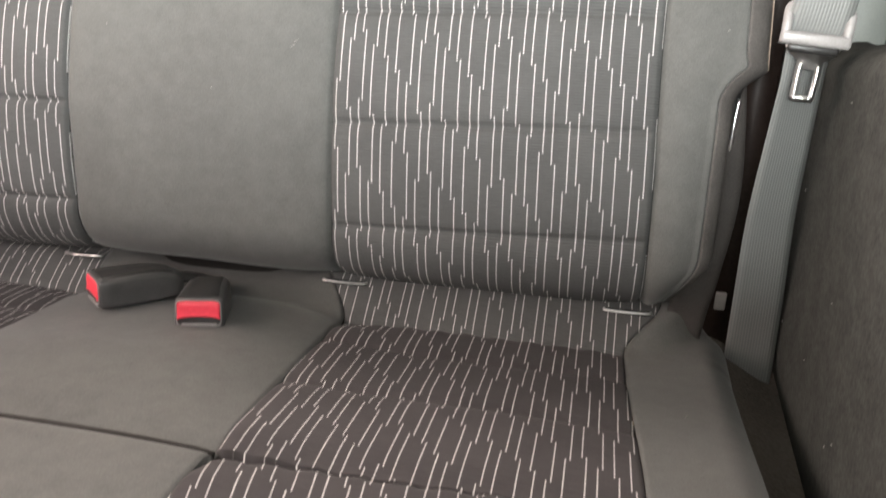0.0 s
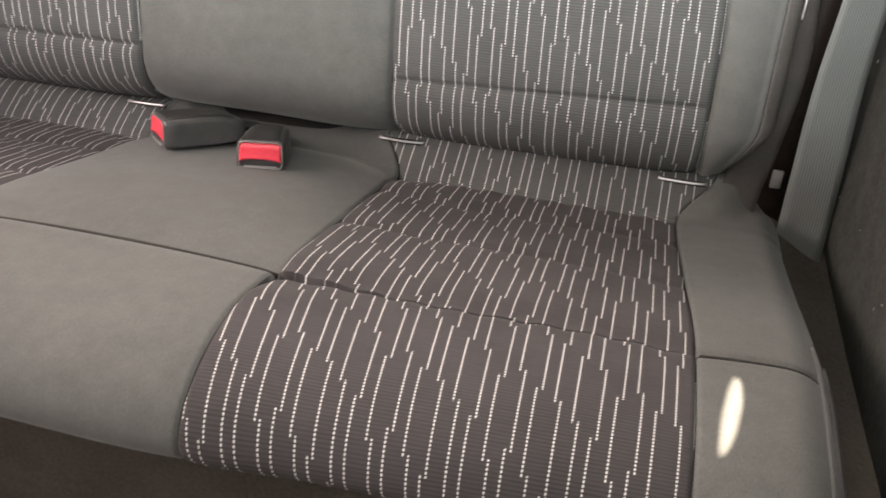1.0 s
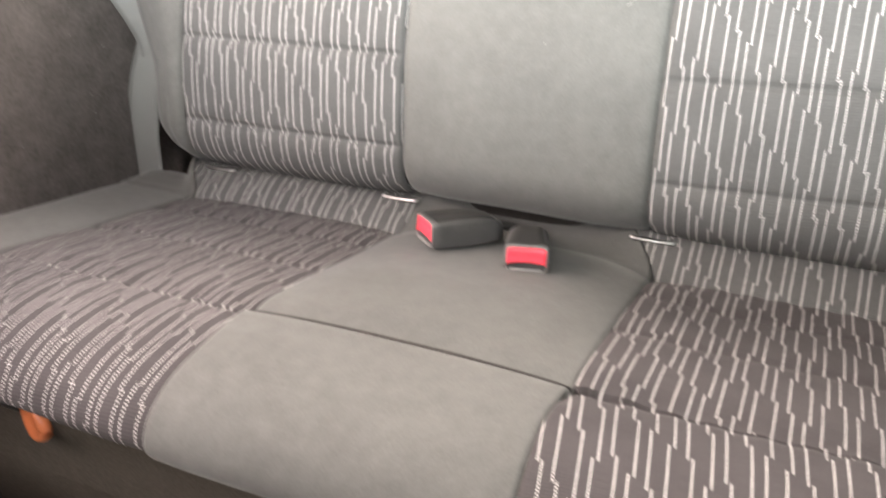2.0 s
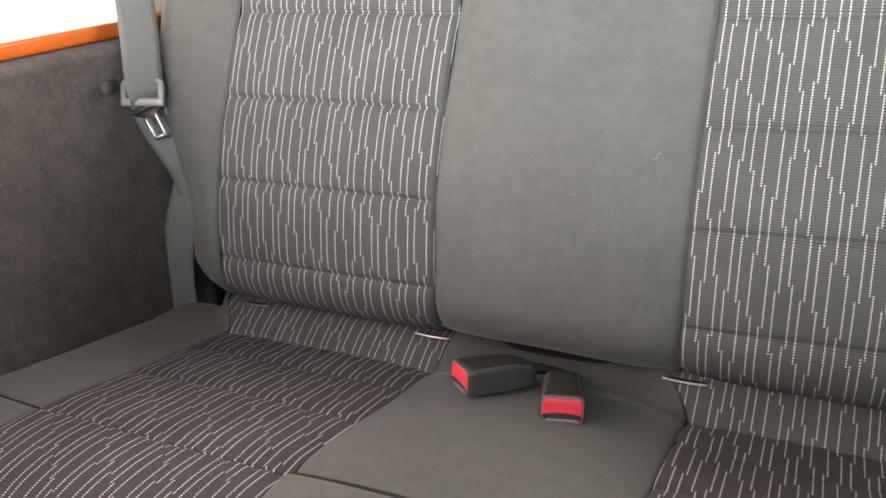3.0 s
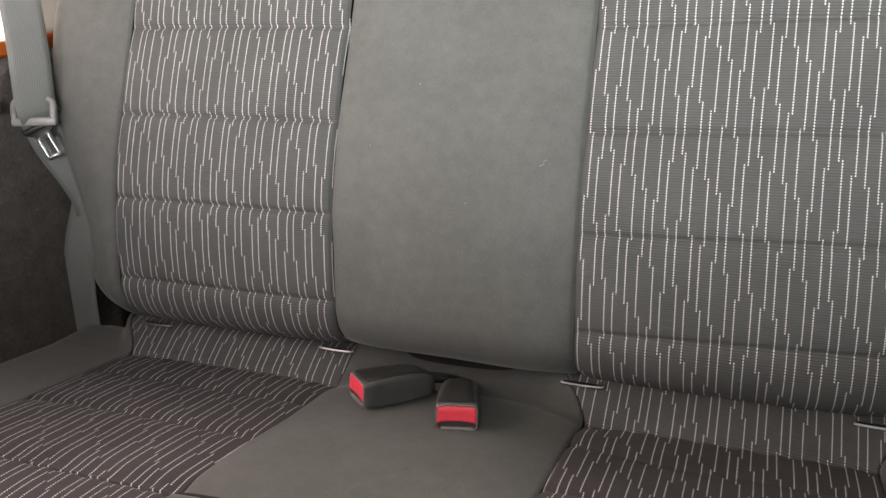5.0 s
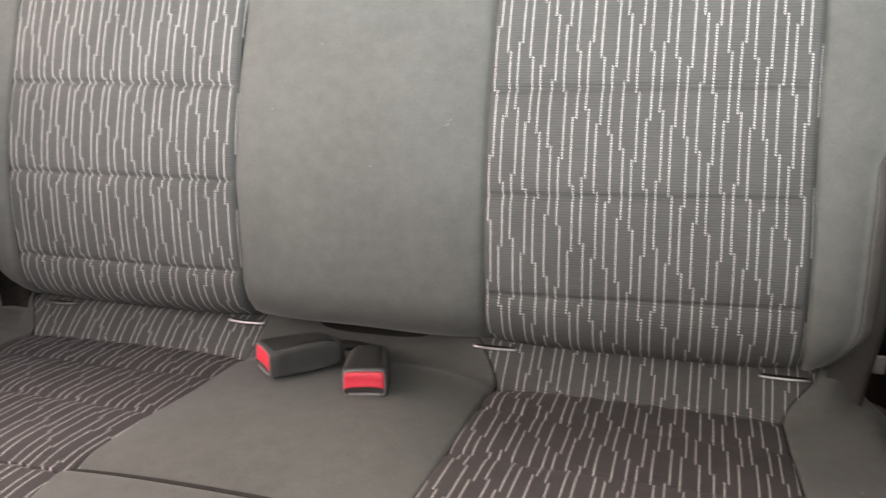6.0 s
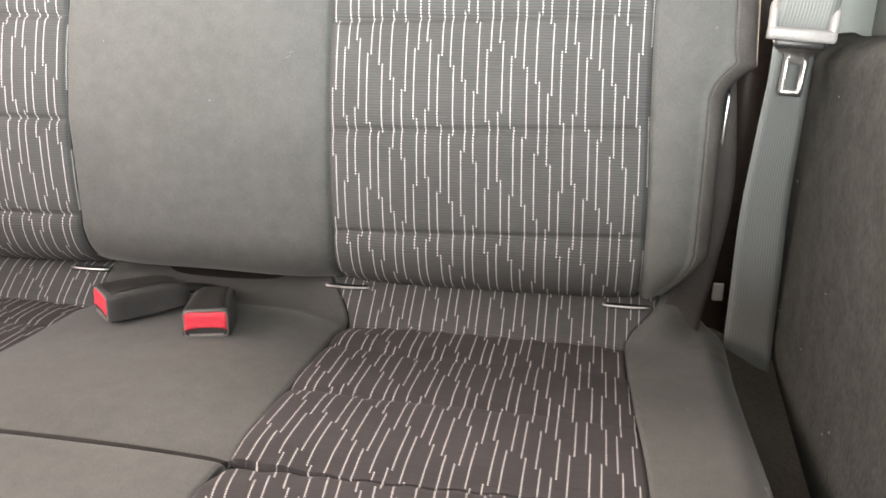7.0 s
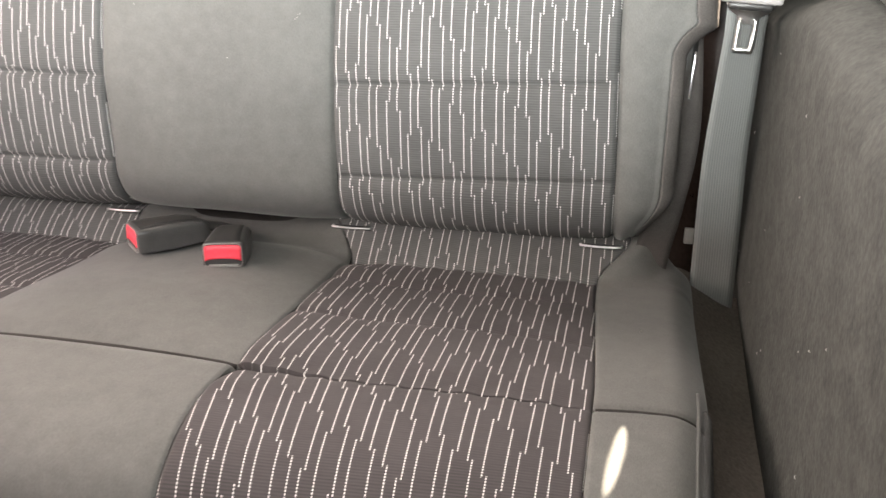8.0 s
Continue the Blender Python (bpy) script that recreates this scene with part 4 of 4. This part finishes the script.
def belt_guide(root, m, tongue_tilt=0.0):
    """The sliding tongue: a grey frame that the webbing runs through, and a steel tongue with its window."""
    def add(name, bm, mat, label):
        bmesh.ops.transform(bm, matrix=m @ pose(0, 0, 0, 0, tongue_tilt, 0) if "guide" not in name else m, verts=bm.verts)
        part(name, bm, mat, root, label)
    W = 0.054
    add("guide_bar", rounded_box((W, 0.009, 0.0105), 0.003, 3, (0, 0, 0)), M_SILVER, "silver-grey plastic bar")
    for sx in (-1, 1):
        add("guide_arm", tube([(sx * (W / 2 - 0.004), 0, 0), (sx * (W / 2 - 0.0035), 0.001, 0.012), (sx * (W / 2 - 0.004), 0.004, 0.022), (sx * (W / 2 - 0.010), 0.006, 0.027)], 0.0040, 10, 24), M_SILVER, "silver-grey plastic arm")
    # neck and tongue plate with a window
    bm = bmesh.new()
    outer = [(-0.022, -0.004), (-0.018, -0.012), (-0.0098, -0.017), (-0.0094, -0.046), (-0.0078, -0.0495), (0.0078, -0.0495), (0.0094, -0.046), (0.0098, -0.017), (0.018, -0.012), (0.022, -0.004)]
    inner = [(-0.0052, -0.0235), (-0.0052, -0.043), (-0.0044, -0.044), (0.0044, -0.044), (0.0052, -0.043), (0.0052, -0.0235)]
    T = 0.0013
    layers = []
    for y in (-T, T):
        layers.append(([bm.verts.new((x, y + 0.002, z)) for x, z in outer], [bm.verts.new((x, y + 0.002, z)) for x, z in inner]))
    for o, i in layers:
        a, b = o, i
        bm.faces.new((a[0], a[1], a[8], a[9]))
        bm.faces.new((a[1], a[2], a[7], a[8]))
        bm.faces.new((a[2], b[0], b[5], a[7]))
        bm.faces.new((a[2], a[3], b[1], b[0]))
        bm.faces.new((a[3], a[4], b[2], b[1]))
        bm.faces.new((a[4], a[5], b[3], b[2]))
        bm.faces.new((a[5], a[6], b[4], b[3]))
        bm.faces.new((a[6], a[7], b[5], b[4]))
    for ring0, ring1 in ((layers[0][0], layers[1][0]), (layers[0][1], layers[1][1])):
        n = len(ring0)
        for k in range(n):
            bm.faces.new((ring0[k], ring0[(k + 1) % n], ring1[(k + 1) % n], ring1[k]))
    bmesh.ops.recalc_face_normals(bm, faces=bm.faces)
    add("tongue", bm, M_TONGUE, "steel tongue with an oblong window")
    for sx in (-1, 1):
        add("window_edge", tube([(sx * 0.0070, -0.0004, -0.020), (sx * 0.0071, -0.0006, -0.033), (sx * 0.0068, -0.0004, -0.045)], 0.0013, 8, 20), M_STEEL, "bright steel edge of the tongue window")
    add("window_foot", rounded_box((0.008, 0.002, 0.0028), 0.0008, 2, (0.0, -0.0002, -0.0462)), M_STEEL, "bright steel foot of the tongue")
    add("neck_cover", rounded_box((0.040, 0.008, 0.008), 0.003, 2, (0, 0.002, -0.0075)), M_BLACK, "dark plastic neck")


def build_belt_right():
    root = empty("seat_belt", (0.19, 0.77, 0.30))
    tagged(root, "grey-green woven seat belt with silver tongue, hanging slack", "seat belt", group="rear seat belts")
    inv = root.matrix_basis.inverted()
    low = BELT_R_LOW
    ribbon("webbing", [inv @ Vector(p) for p in low], BELT_R_SIDE, 0.047, M_WEB, root, label="grey-green ribbed webbing")
    high = BELT_R_HIGH
    ribbon("webbing", [inv @ Vector(p) for p in high], [(1, 0.0, -0.12)] * len(high), 0.047, M_WEB, root, label="grey-green ribbed webbing")
    belt_guide(root, inv @ GUIDE_R)


def build_belt_left():
    root = empty("seat_belt", (-0.90, 0.77, 0.30))
    tagged(root, "grey woven seat belt with steel tongue, folded behind the backrest", "seat belt", group="rear seat belts")
    inv = root.matrix_basis.inverted()
    high, mid, low = BELT_L_HIGH, BELT_L_MID, BELT_L_LOW
    ribbon("webbing", [inv @ Vector(p) for p in high], [(1, 0.7, 0.05), (1, 0.9, 0.05), (1, 1.25, 0.05), (1, 1.8, 0.05), (1, 1.8, 0.05)], 0.047, M_WEB, root, label="grey ribbed webbing")
    ribbon("webbing", [inv @ Vector(p) for p in mid], [(0.75, 0.55, 0.35), (0.75, 0.55, 0.45), (0.8, 0.5, 0.4), (0.9, 0.3, 0.3), (1, 0.1, 0.1)][:len(mid)], 0.047, M_WEB, root, label="twisted grey webbing")
    ribbon("webbing", [inv @ Vector(p) for p in low], [(1, 0.1, 0.0)] * len(low), 0.047, M_WEB, root, label="grey ribbed webbing")
    belt_guide(root, inv @ GUIDE_L, -24.0)


def build_lint():
    rng = random.Random(4)
    verts, faces = [], []

    def fleck(p, nrm, length, width):
        nrm = Vector(nrm).normalized()
        a = Vector((rng.uniform(-1, 1), rng.uniform(-1, 1), rng.uniform(-1, 1)))
        d = (a - nrm * a.dot(nrm)).normalized()
        w = nrm.cross(d) * width
        p = Vector(p) + nrm * 0.0006
        base = len(verts)
        for f in (-0.5, 0.0, 0.5):
            c = p + d * (length * f) + nrm * (0.0006 if f == 0 else 0) + w * (0.6 if f == 0 else 0)
            for o in (w, nrm * width * 1.5, -w, -nrm * width):
                verts.append(c + o)
        for s in (0, 4):
            for k in range(4):
                faces.append((base + s + k, base + s + (k + 1) % 4, base + s + 4 + (k + 1) % 4, base + s + 4 + k))
    for xb, z, ln in ((0.095, 0.590, 0.008), (0.098, 0.594, 0.006), (-0.040, 0.66, 0.004), (0.02, 0.55, 0.0025), (-0.09, 0.60, 0.0025), (0.48, 0.62, 0.003), (0.2, 0.7, 0.002)):
        s = BACK.at_z(z)
        p = back_centre((xb + 0.134) / 0.268, s) if abs(xb) < 0.13 else back_point(xb, s, 0.009)
        fleck(p, (0, -1, 0.2), ln * 0.7, 0.00025)
    for xb, y in ((0.468, 0.585),):
        fleck(pad_point(xb, PAD.at_y(y), 0.0085), (0, 0.15, 1), 0.004, 0.0003)
    for _ in range(16):
        fleck((0.2145, rng.uniform(0.35, 0.82), rng.uniform(0.34, 0.60)), (-1, 0, 0), rng.uniform(0.001, 0.003), 0.00025)
    for _ in range(14):
        fleck((-0.906, rng.uniform(0.45, 0.75), rng.uniform(0.4, 0.66)), (1, 0, 0), rng.uniform(0.001, 0.003), 0.0003)
    tagged(mesh_object("lint", verts, faces, M_LINT, None, None, False), "tiny white lint flecks on the cloth and carpet", "lint", kind="stuff")


build_setting()
side_panel_right()
side_panel_left()
build_left_details()
build_right_details()
build_base()
build_cushion()
build_backrest()
build_tabs()
build_buckles()
build_belt_right()
build_belt_left()
build_lint()
